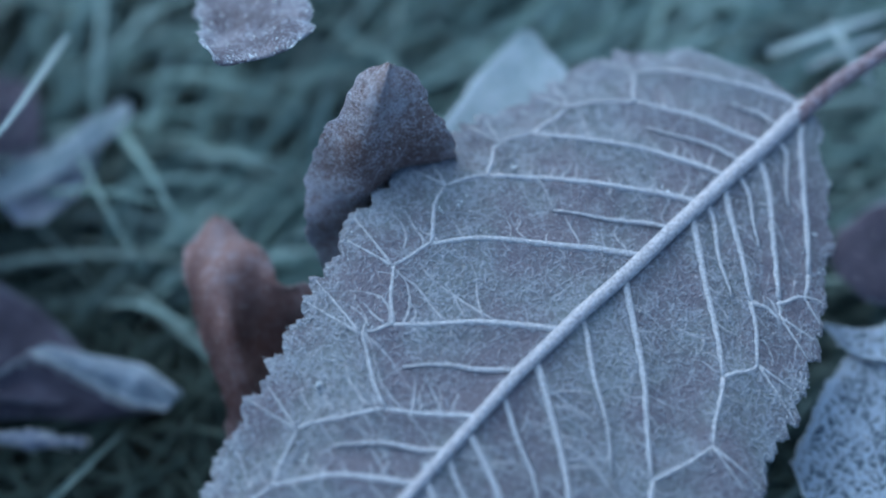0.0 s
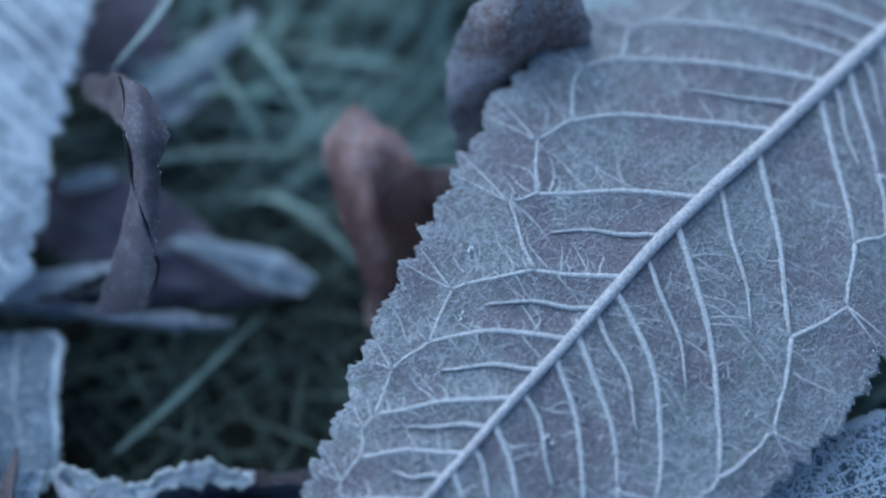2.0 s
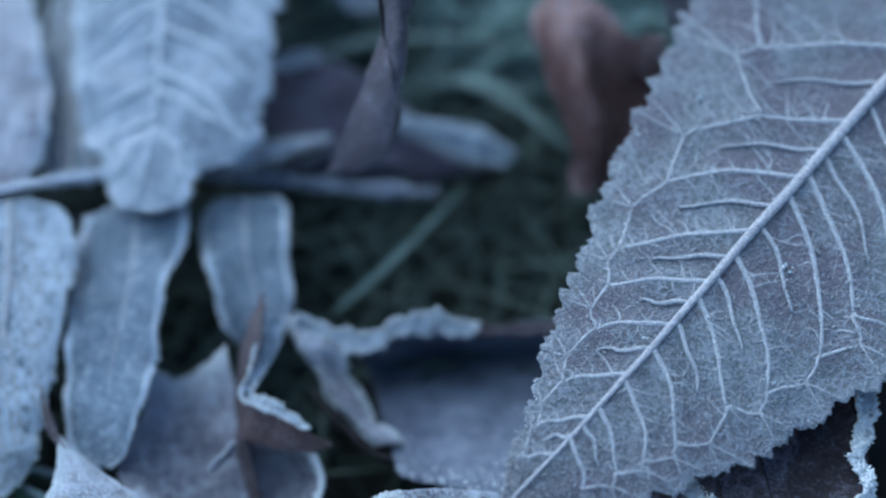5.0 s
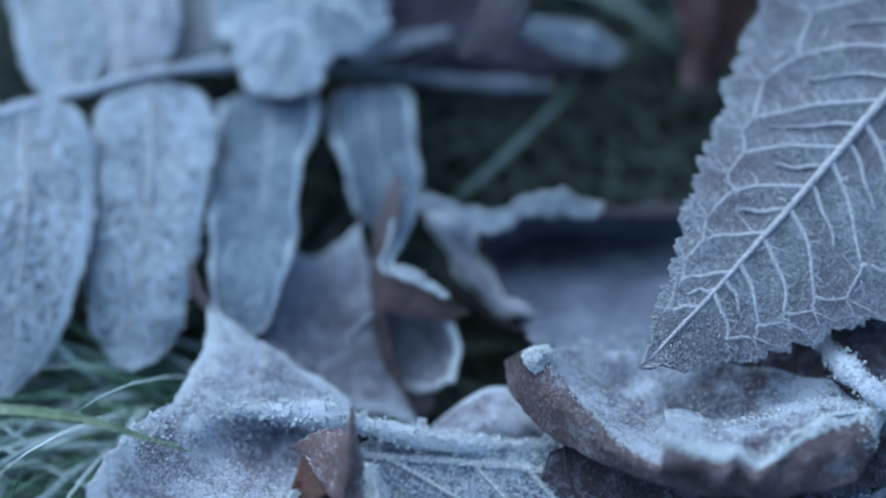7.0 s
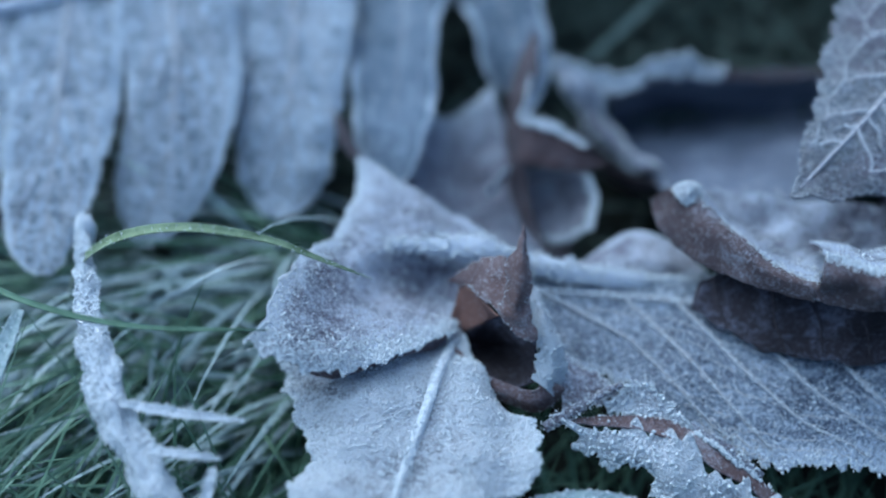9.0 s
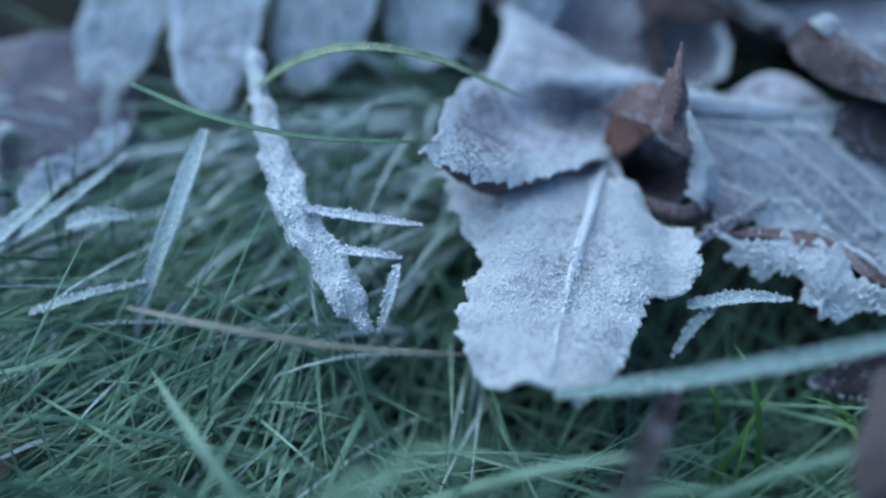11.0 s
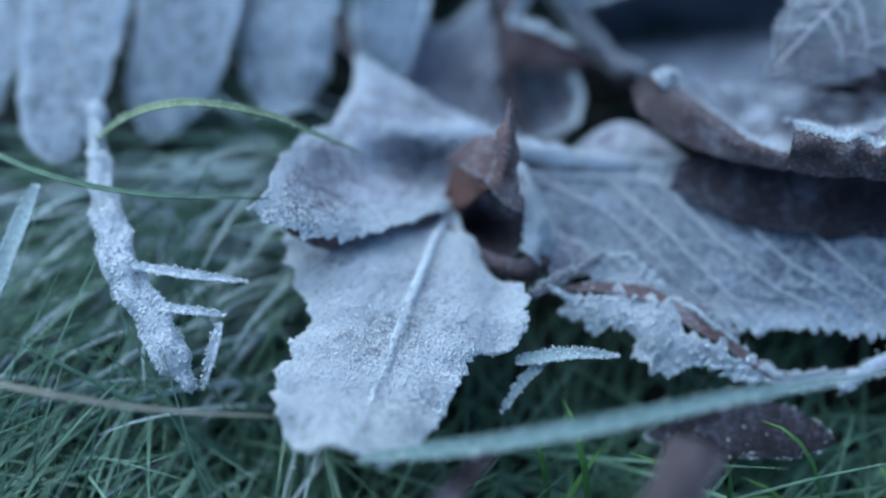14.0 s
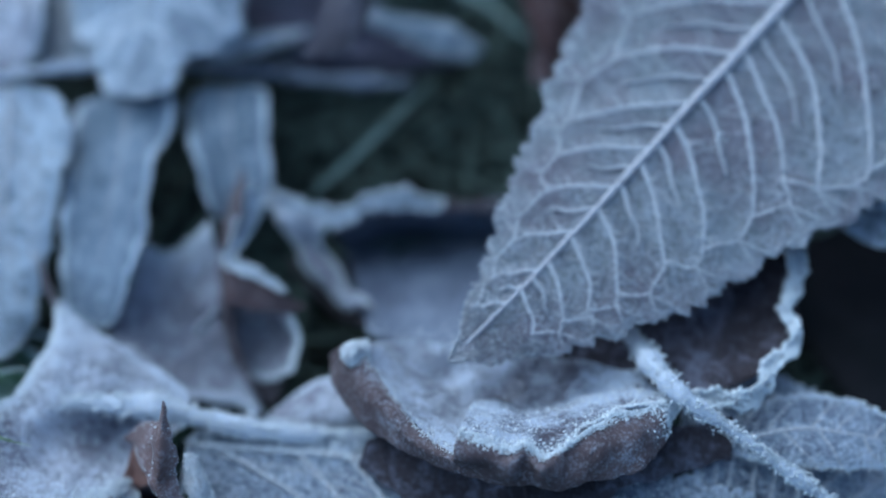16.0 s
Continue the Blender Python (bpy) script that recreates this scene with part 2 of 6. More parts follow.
OVAL = [(0, .02), (.08, .4), (.25, .85), (.45, 1), (.65, .9), (.85, .55), (1, .03)]
BLUNT = [(0, .05), (.08, .55), (.25, .92), (.5, 1), (.75, .95), (.92, .68), (1, .15)]
LANCE = [(0, .04), (.2, .6), (.4, 1), (.6, .9), (.8, .55), (1, .02)]
LEAFLET = [(0, .12), (.03, .50), (.09, .82), (.2, .99), (.4, 1), (.58, .93), (.74, .80), (.87, .58), (.95, .36), (1, .08)]
SHOULDER = [(0, .25), (.03, .70), (.08, .92), (.18, 1), (.32, .95), (.5, .84), (.68, .80), (.82, .76), (.91, .58), (.97, .34), (1, .08)]
TAPER = [(0, .22), (.03, .66), (.09, .90), (.2, 1), (.42, .98), (.6, .88), (.76, .70), (.88, .48), (.96, .26), (1, .06)]
WAISTED = [(0, .25), (.04, .88), (.12, 1), (.22, .85), (.32, .66), (.45, .62), (.6, .70), (.75, .68), (.88, .5), (.96, .3), (1, .08)]


class Blade:
    """The surface of a leaf: a curved midrib with two halves that fold, curl and ripple."""

    def __init__(self, mid, left, right, prof=OVAL, prof_r=None, up=UPZ, up_tip=None, fold=(0, 0), curl=(0, 0), onset=(.5, .5),
                 ripple=0.0, wave=0.012, crumple=0.0, teeth=0, bite=0.0, ragged=0.0, seed=1):
        self.mid, self.left, self.right = mid, left, right
        self.prof, self.prof_r = prof, prof_r or prof
        self.up, self.up_tip = np.array(up, float), np.array(up_tip if up_tip is not None else up, float)
        self.fold, self.curl, self.onset = fold, curl, onset
        self.ripple, self.wave, self.crumple, self.teeth, self.bite, self.ragged = ripple, wave, crumple, teeth, bite, ragged
        rng = np.random.RandomState(seed)
        self.k = rng.normal(size=(8, 3)) / wave * 3.0
        self.ph = rng.uniform(0, 6.28, 8)
        self.e = rng.uniform(0, 6.28, 40)
        line = through_points(mid, np.linspace(0, 1, 60))
        self.length = float(np.linalg.norm(np.diff(line, axis=0), axis=1).sum())

    def noise(self, p):
        return np.sin(p @ self.k.T + self.ph).mean(-1) * 1.6

    def at(self, s, v):
        """Places and normals at s along and v across (-1 to 1)."""
        s, v = np.broadcast_arrays(np.asarray(s, float), np.asarray(v, float))
        shape = s.shape
        s, v = s.ravel(), v.ravel()
        c = through_points(self.mid, s)
        t = unit(through_points(self.mid, np.minimum(s + .02, 1)) - through_points(self.mid, np.maximum(s - .02, 0)))
        u = self.up[None] * (1 - s[:, None]) + self.up_tip[None] * s[:, None]
        side = unit(np.cross(t, u))
        n = np.cross(side, t)
        neg = v < 0
        wl = np.interp(s, *zip(*self.prof)) * self.left
        wr = np.interp(s, *zip(*self.prof_r)) * self.right
        w = np.where(neg, wl, wr)
        a = np.abs(v)
        if self.teeth:
            x = s * self.teeth + np.where(neg, 0, .37) + 0.35 * np.sin(s * 23 + self.e[0]) + 0.3 * np.sin(s * 61 + self.e[1])
            saw = (x % 1.0)
            saw = np.sin(np.pi * saw ** 1.35) ** .75 * (.75 + .25 * np.sin(np.floor(x) * 2.4 + self.e[2]))
            x2 = (s * self.teeth * 3.1) % 1.0
            w = w + (self.bite * (saw - .5) + self.bite * .35 * (x2 - .5)) * np.clip((a - .75) / .25, 0, 1) * np.minimum(1, w / .004)
        if self.ragged:
            r = sum(np.sin(s * f + self.e[i] + neg * 2.0) * g for i, (f, g) in enumerate(((9, .5), (21, .4), (47, .3), (90, .22), (170, .16))))
            w = w * (1 + self.ragged * r * np.clip((a - .5) / .5, 0, 1))
        d = a * w
        curl = np.radians(np.where(neg, self.curl[0], self.curl[1]))
        on = np.where(neg, self.onset[0], self.onset[1]) * w
        k = np.where(np.abs(curl) > 1e-3, curl, 1e-3) / np.maximum(w - on, 1e-6)
        b = np.maximum(d - on, 0) * k
        x = np.minimum(d, on) + np.sin(b) / k
        z = (1 - np.cos(b)) / k
        f = np.radians(np.where(neg, self.fold[0], self.fold[1]))
        x, z = x * np.cos(f) - z * np.sin(f), x * np.sin(f) + z * np.cos(f)
        p = c + side * (x * np.where(neg, -1, 1))[:, None] + n * z[:, None]
        if self.ripple:
            p = p + n * (self.ripple * self.noise(c * 1.0 + side * (v * w)[:, None]) * (a ** 1.5))[:, None]
        if self.crumple:
            q = c + side * (v * w)[:, None]
            p = p + (n * self.noise(q)[:, None] + side * self.noise(q[:, [1, 2, 0]] * 1.3)[:, None] * .5) * self.crumple
        return p.reshape(*shape, 3), n.reshape(*shape, 3)


def tube(paths, sides=6):
    """Tubes along (points, radii), joined into one list of verts and faces."""
    verts, faces = [], []
    for pts, rad in paths:
        pts = np.asarray(pts, float)
        rad = np.interp(np.linspace(0, 1, len(pts)), np.linspace(0, 1, len(rad)), rad)
        t = unit(np.gradient(pts, axis=0))
        ref = np.array([0, 0, 1.0]) if abs(t[:, 2]).max() < .95 else np.array([1.0, 0, 0])
        a = unit(np.cross(t, ref))
        b = np.cross(a, t)
        o = sum(len(v) for v in verts)
        ang = np.linspace(0, 2 * np.pi, sides, endpoint=False)
        ring = pts[:, None] + rad[:, None, None] * (np.cos(ang)[None, :, None] * a[:, None] + np.sin(ang)[None, :, None] * b[:, None])
        verts.append(ring.reshape(-1, 3))
        for i in range(len(pts) - 1):
            for j in range(sides):
                k = (j + 1) % sides
                faces.append((o + i * sides + j, o + i * sides + k, o + (i + 1) * sides + k, o + (i + 1) * sides + j))
        faces.append(tuple(o + j for j in range(sides))[::-1])
        faces.append(tuple(o + (len(pts) - 1) * sides + j for j in range(sides)))
    return np.vstack(verts), faces


def crystals(places, normals, size, rng, spread=0.9):
    """Frost crumbs: small uneven grains and needles, each sunk a little into its place."""
    n = len(places)
    d = unit(np.asarray(normals) + rng.normal(size=(n, 3)) * spread)
    a = unit(np.cross(d, rng.normal(size=(n, 3))))
    b = np.cross(d, a)
    h = (size * (.22 + .75 * rng.uniform(size=n) ** 2.5))[:, None]
    slim = rng.uniform(.22, .75, n)[:, None]
    ra, rb = h * slim, h * slim * rng.uniform(.5, 1.0, n)[:, None]
    o = np.asarray(places) + d * h * .30
    v = np.stack([o + a * ra, o + b * rb, o - a * ra, o - b * rb, o + d * h, o - d * h * .8], 1).reshape(-1, 3)
    i = np.arange(n)[:, None] * 6
    f = np.concatenate([i + q for q in ([0, 1, 4], [1, 2, 4], [2, 3, 4], [3, 0, 4], [1, 0, 5], [2, 1, 5], [3, 2, 5], [0, 3, 5])])
    return v, f


def lace(b, q, va, vb, sg, across, along, rng, heavy=1.0, turn=0):
    """A jittered mesh of fine rungs and cross-links that fills the strip between two side veins."""
    qs = np.linspace(.04, .97, along)[:, None] + rng.normal(size=(along, across + 1)) * .25 / along
    es = np.linspace(0, 1, across + 1)[None] + rng.normal(size=(along, across + 1)) * .20 / across
    es[:, 0], es[:, -1] = 0, 1
    qs = np.clip(qs + .06 * (es - .5) * (1 if turn % 2 else .6), .02, .975)
    g = np.linspace(0, 1, 6)
    out = []

    def link(n0, n1, r):
        qg = qs[n0] + (qs[n1] - qs[n0]) * g + rng.normal() * .008 * np.sin(g * 3.14)
        eg = es[n0] + (es[n1] - es[n0]) * g + rng.normal() * .10 / across * np.sin(g * 3.14)
        sv = np.interp(qg, q, va) * (1 - eg) + np.interp(qg, q, vb) * eg
        if sv.max() < .975:
            pt, n = b.at(sv, sg * qg)
            out.append((pt + n * .00007, (r, r * .85, r * rng.uniform(.5, .9))))

    for m in range(along):
        strong = rng.uniform() < .45
        for c in range(across):
            if rng.uniform() < (.98 if strong else .55):
                link((m, c), (m, c + 1), heavy * (rng.uniform(.00016, .00025) if strong else rng.uniform(.00008, .00014)))
            if m + 1 < along and c and rng.uniform() < .42:
                link((m, c), (m + 1, c), heavy * rng.uniform(.00007, .00013))
    return out


def leaf(name, label, material, mid, left, right, category="leaf", group="", rows=70, cols=18, thick=0.00035, veins=0, vein_mat=None, midrib=0.0003, rib_h=0.3,
         vein_r=0.00028, lean=0.16, rime=0, rime_size=0.0005, rim_bias=0.7, rime_side=0, seed=1, under=None, vein_sides=(-1, 1), vein_rime=0, net=0, **shape):
    """A leaf as one thing: blade, midrib, side veins and rime; or, with under, a further flap of that leaf."""
    b = Blade(mid, left, right, seed=seed, **shape)
    ob = under or thing(name, mid[0], label, category, group)
    s, v = np.meshgrid(np.linspace(0, 1, rows), np.linspace(-1, 1, cols), indexing="ij")
    p, n = b.at(s, v)
    idx = np.arange(rows * cols).reshape(rows, cols)
    faces = np.stack([idx[:-1, :-1], idx[1:, :-1], idx[1:, 1:], idx[:-1, 1:]], -1).reshape(-1, 4)
    bl = mesh_part(name if under else "blade", p.reshape(-1, 3), faces, material, ob, np.stack([v * .5 + .5, s], -1).reshape(-1, 2), label if under else "")
    solid = bl.modifiers.new("thickness", "SOLIDIFY")
    solid.thickness, solid.offset = thick, 0
    holder = bl if under else ob
    if midrib:
        ss = np.linspace(0.0, .99, 40)
        q, n = b.at(ss, ss * 0)
        vv, ff = tube([(q + n * midrib * rib_h, (midrib, midrib * .85, midrib * .45, midrib * .15))], 8)
        mesh_part("midrib", vv, ff, vein_mat or (M_VEIN if veins else material), holder)
    rng = np.random.RandomState(seed + 100)
    crust = []
    if vein_rime and midrib:
        k = rng.randint(0, 39, vein_rime * 8)
        crust.append(q[k] + (q[k + 1] - q[k]) * rng.uniform(size=(len(k), 1)) + n[k] * midrib * .7 + rng.normal(size=(len(k), 3)) * midrib * np.array([.6, .6, .25]))
    before, web = {}, []
    for i in range(veins):
        for sg in vein_sides:
            s0 = .03 + .90 * ((i + (.35 if sg > 0 else 0)) / veins) ** 1.0
            q = np.linspace(0, 1, 14)
            s0 = max(0, s0 + rng.uniform(-.2, .2) / veins)
            sv = s0 + lean * rng.uniform(.85, 1.15) * (1 - s0 * .45) * q ** 1.25 + .009 * q * np.sin(q * 7 + rng.uniform(0, 6))
            vv = sg * q * .93
            ok = sv < .985
            if ok.sum() < 4:
                continue
            if net and sg in before:
                web.extend(lace(b, q, before[sg], np.minimum(sv, .985), sg, net, net * 2 + 1, rng, 1.3, i))
            before[sg] = np.minimum(sv, .985)
            pt, n = b.at(sv[ok], vv[ok])
            paths = [(pt + n * vein_r * .4, (vein_r, vein_r * .75, vein_r * .35))]
            if vein_rime:
                on = np.concatenate([p for p, _ in paths])
                k = rng.randint(0, len(on), vein_rime)
                crust.append(on[k] + (on[np.minimum(k + 1, len(on) - 1)] - on[k]) * np.where((k + 1) % 8 > 0, 1, 0)[:, None] * rng.uniform(size=(vein_rime, 1)) * .9 + rng.normal(size=(vein_rime, 3)) * .00022)
            vt, ff = tube(paths, 5)
            mesh_part("vein", vt, ff, vein_mat or M_VEIN, holder)
    if web:
        vt, ff = tube(web, 4)
        mesh_part("vein_net", vt, ff, vein_mat or M_NET, holder, kind="stuff")
    if rime:
        e = rng.uniform(size=rime) < rim_bias
        sg = np.where(rng.uniform(size=rime) < .5, -1, 1) if not rime_side else np.full(rime, rime_side)
        v = np.where(e, sg * (1 - np.abs(rng.normal(size=rime)) * .05), rng.uniform(-1, 1, rime))
        s = rng.uniform(0, 1, rime)
        tip = rng.uniform(size=rime) < .06 * rim_bias
        s = np.where(tip, 1 - np.abs(rng.normal(size=rime)) * .02, s)
        pt, n = b.at(s, np.clip(v, -1, 1))
        p2, _ = b.at(s, np.clip(v, -1, 1) * .9)
        out = unit(pt - p2)
        nn = n * np.where(e, .5, 1)[:, None] + out * e[:, None]
        if crust:
            pt, nn = np.vstack([pt] + crust), np.vstack([nn] + [np.tile(UPZ, (len(c), 1)) for c in crust])
        vt, ff = crystals(pt + unit(nn) * thick * .45, nn, rime_size, rng)
        mesh_part("rime", vt, ff, M_RIME, holder, kind="stuff")
    return ob, b


def sheet(name, label, material, rails, category="leaf", under=None, rows=22, cols=44, thick=.0003, ragged=0.0, crumple=.0004, wave=.006, rime=0, rime_size=.0006, edges=("far",), bias=.8, veins=0, vein_mat=None, fringe=0.0, seed=1):
    """A bent piece of leaf stretched between rails, torn along its first and last rail; a thing, or with under a flap of that leaf."""
    rng = np.random.RandomState(seed)
    ob = under or thing(name, rails[0][0], label, category)
    c = np.stack([through_points(r, np.linspace(0, 1, cols)) for r in rails])
    p = np.stack([through_points(c[:, i], np.linspace(0, 1, rows)) for i in range(cols)], 1)
    du, dv = np.gradient(p, axis=0), np.gradient(p, axis=1)
    n = unit(np.cross(du, dv))
    n = n * np.where(n[..., 2:] < 0, -1, 1)
    k, ph = rng.normal(size=(9, 3)) / wave * 3.0, rng.uniform(0, 6.28, 9)
    p = p + n * (np.sin(p @ k.T + ph).mean(-1) * 1.6 * crumple)[..., None]
    if ragged:
        t = np.linspace(0, 1, rows)[:, None]
        x = np.linspace(0, 1, cols)
        for sg, w in ((1, np.clip((t - .7) / .3, 0, 1) ** 2), (-1, np.clip((.3 - t) / .3, 0, 1) ** 2)):
            r = sum(np.sin(x * f + rng.uniform(0, 6.28)) * g for f, g in ((12, .5), (27, .45), (52, .4), (95, .3)))
            p = p + sg * unit(du) * (ragged * r[None] * w)[..., None]
    if fringe:
        x = np.linspace(0, 1, rows)
        r = sum(np.sin(x * f + rng.uniform(0, 6.28)) * g for f, g in ((14, .4), (37, .45), (71, .5), (118, .4)))
        p = p + unit(dv) * (fringe * r[:, None] * np.clip((np.linspace(0, 1, cols) - .8) / .2, 0, 1)[None] ** 2)[..., None]
    s, t = np.meshgrid(np.linspace(0, 1, cols), np.linspace(0, 1, rows))
    idx = np.arange(rows * cols).reshape(rows, cols)
    faces = np.stack([idx[:-1, :-1], idx[1:, :-1], idx[1:, 1:], idx[:-1, 1:]], -1).reshape(-1, 4)
    bl = mesh_part(name if under else "blade", p.reshape(-1, 3), faces, material, ob, np.stack([t, s], -1).reshape(-1, 2), label if under else "")
    solid = bl.modifiers.new("thickness", "SOLIDIFY")
    solid.thickness, solid.offset = thick, 0
    holder = bl if under else ob
    for k in range(veins):
        s0, d = .04 + .88 * (k + rng.uniform(-.2, .2)) / veins, rng.uniform(.05, .10)
        u = np.linspace(.02, .96, 16)
        fi, fj = (u * (rows - 1)).astype(int), (np.clip(s0 + d * u ** 1.2 + .008 * np.sin(u * 8 + k), 0, 1) * (cols - 1)).astype(int)
        vt, ff = tube([(through_points((p[fi, fj] + n[fi, fj] * (thick * .6))[::5], np.linspace(0, 1, 20)), (.00028, .00022, .00012))], 5)
        mesh_part("vein", vt, ff, vein_mat or M_VEIN, holder)
    if rime:
        on = rng.uniform(size=rime) < bias
        near = np.abs(rng.normal(size=rime)) * .06
        pick = rng.randint(0, len(edges), rime)
        u, v = rng.uniform(size=rime), rng.uniform(size=rime)
        for q, e in enumerate(edges):
            m = on & (pick == q)
            if e in ("far", "near"):
                u = np.where(m, 1 - near if e == "far" else near, u)
            else:
                v = np.where(m, 1 - near if e == "end" else near, v)
        fi, fj = np.clip(u, 0, 1) * (rows - 1.001), np.clip(v, 0, 1) * (cols - 1.001)
        i, j = fi.astype(int), fj.astype(int)
        a, b = (fi - i)[:, None], (fj - j)[:, None]
        q = (p[i, j] * (1 - a) + p[i + 1, j] * a) * (1 - b) + (p[i, j + 1] * (1 - a) + p[i + 1, j + 1] * a) * b
        vt, ff = crystals(q + n[i, j] * thick * .45, n[i, j], rime_size, rng, 1.0)
        mesh_part("rime", vt, ff, M_RIME, holder, kind="stuff")
    return ob


def stem(name, label, material, pts, radii, category="stem", rime=0, rime_size=0.0005, lumps=0.0, group="", under=None, seed=3):
    """A stalk or twig as one thing, knobbly, with rime on it."""
    rng = np.random.RandomState(seed)
    ob = under or thing(name, pts[0], label, category, group)
    s = np.linspace(0, 1, 60)
    p = through_points(pts, s)
    r = np.interp(s, np.linspace(0, 1, len(radii)), radii) * (1 + lumps * np.convolve(rng.normal(size=64), np.ones(5) / 2.5, "valid"))
    v, f = tube([(p, r)], 9)
    shaft = mesh_part(name if under else "shaft", v, f, material, ob, label=label if under else "")
    if rime:
        i = rng.randint(0, 60, rime)
        d = unit(rng.normal(size=(rime, 3)) + np.array([0, 0, .5]))
        v, f = crystals(p[i] + d * r[i][:, None] + rng.normal(size=(rime, 3)) * .0004, d, rime_size, rng)
        mesh_part("rime", v, f, M_RIME, shaft if under else ob, kind="stuff")
    return ob


def strips(roots, dirs, lengths, widths, rise, droop, rng, seg=6, twist=.5, stiff=0.0):
    """Many grass blades in one mesh: bent tapering strips with a keel."""
    n = len(roots)
    t = np.linspace(0, 1, seg + 1)
    hd = unit(np.column_stack([dirs, np.zeros(n)]))
    perp = np.cross(hd, [0, 0, 1.0])
    bend = rng.normal(size=n) * .10 * (1 - .7 * stiff)
    x = lengths[:, None] * t
    z = np.maximum(rise[:, None] * ((1 - stiff) * (t * 2 - t * t * (1 + droop[:, None])) + stiff * t), -.05)
    c = roots[:, None] + hd[:, None] * x[..., None] + perp[:, None] * (bend[:, None] * lengths[:, None] * t ** 2)[..., None]
    c[..., 2] += z
    w = widths[:, None] * np.minimum(1, (1 - t) * 2.2) ** .7 + 0.00004
    tw = rng.uniform(-twist, twist, n)[:, None] + rng.normal(size=n)[:, None] * .5 * t
    a = perp[:, None] * np.cos(tw)[..., None] + np.array([0, 0, 1.0]) * np.sin(tw)[..., None]
    up = np.cross(a, hd[:, None]) * -1
    v = np.stack([c - a * w[..., None] * .5, c - up * (w * .22)[..., None], c + a * w[..., None] * .5], 2).reshape(-1, 3)
    k = 3 * (seg + 1)
    i = np.arange(n)[:, None, None, None] * k + np.arange(seg)[None, :, None, None] * 3
    f = i + np.array([[0, 1, 4, 3], [1, 2, 5, 4]])[None, None]
    return v, f.reshape(-1, 4), c


def single_blade(name, label, material, pts, width, category="grass", rime=0, rime_size=.0005, seed=5, ragged=.05, **kw):
    shape = dict(prof=[(0, .5), (.15, .9), (.4, 1), (.7, .75), (.9, .4), (1, .04)], curl=(35, 35), onset=(0, 0), ragged=ragged)
    shape.update(kw)
    return leaf(name, label, material, pts, width, width, category=category, midrib=0, rows=40, cols=7, thick=.0002, rime=rime, rime_size=rime_size, rim_bias=.5, seed=seed, **shape)[0]


# ---- ground ----
def ground():
    """One sheet, finely uneven near the leaves, plain to the horizon."""
    g = np.concatenate([[-400, -40, -4, -1.0], np.linspace(-.5, .5, 101), [1.0, 4, 40, 400]])
    x, y = np.meshgrid(g, g, indexing="ij")
    near = np.exp(-(x ** 2 + y ** 2) / .12)
    z = -.004 + near * .003 * np.sin(x * 61 + 2) * np.sin(y * 53) + near * .002 * np.sin(x * 140 + y * 90)
    k = len(g)
    idx = np.arange(k * k).reshape(k, k)
    f = np.stack([idx[:-1, :-1], idx[1:, :-1], idx[1:, 1:], idx[:-1, 1:]], -1).reshape(-1, 4)
    me = bpy.data.meshes.new("ground")
    me.from_pydata(np.stack([x, y, z], -1).reshape(-1, 3).tolist(), [], f.tolist())
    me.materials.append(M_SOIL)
    tagged(new("ground", me), "near-black soil under the grass", "ground", kind="structure")


ground()

# ---- the big leaf ----
MAIN_MID = [(0.0586, 0.1098, 0.0450), (0.0305, 0.0819, 0.0475), (0.0180, 0.0698, 0.0485), (0.0055, 0.0567, 0.0480), (-0.0176, 0.0314, 0.0450), (-0.0355, 0.0120, 0.0420), (-0.0510, -0.0038, 0.0398)]
main, main_b = leaf("serrated_leaf", "large mauve-grey frosted leaf, veined underside up, toothed edge", M_MAIN, MAIN_MID, .0370, .0370,
    midrib=0, rows=460, cols=100, prof=[(0, .08), (.03, .21), (.055, .35), (.11, .54), (.16, .68), (.2175, .81), (.2875, .92), (.345, .985), (.45, 1.0), (.54, .95), (.61, .86), (.672, .755), (.7325, .66), (.7825, .61), (.8475, .48), (.8825, .39), (.9225, .30), (.9625, .16), (1, .01)],
    prof_r=[(0, .27), (.025, .54), (.0675, .73), (.11, .83), (.19, .87), (.2275, .93), (.30, .97), (.36, 1.0), (.43, .95), (.50, .86), (.5625, .745), (.6225, .69), (.68, .61), (.7475, .495), (.8175, .38), (.865, .28), (.9225, .165), (.9625, .07), (1, .01)],
    ripple=.0009, wave=.022, crumple=.00035, fold=(-9, 2), curl=(-10, -10), onset=(.3, .3), teeth=34, bite=.0021, ragged=.018, rime=3000, rime_size=.00022, rim_bias=.95, seed=11)


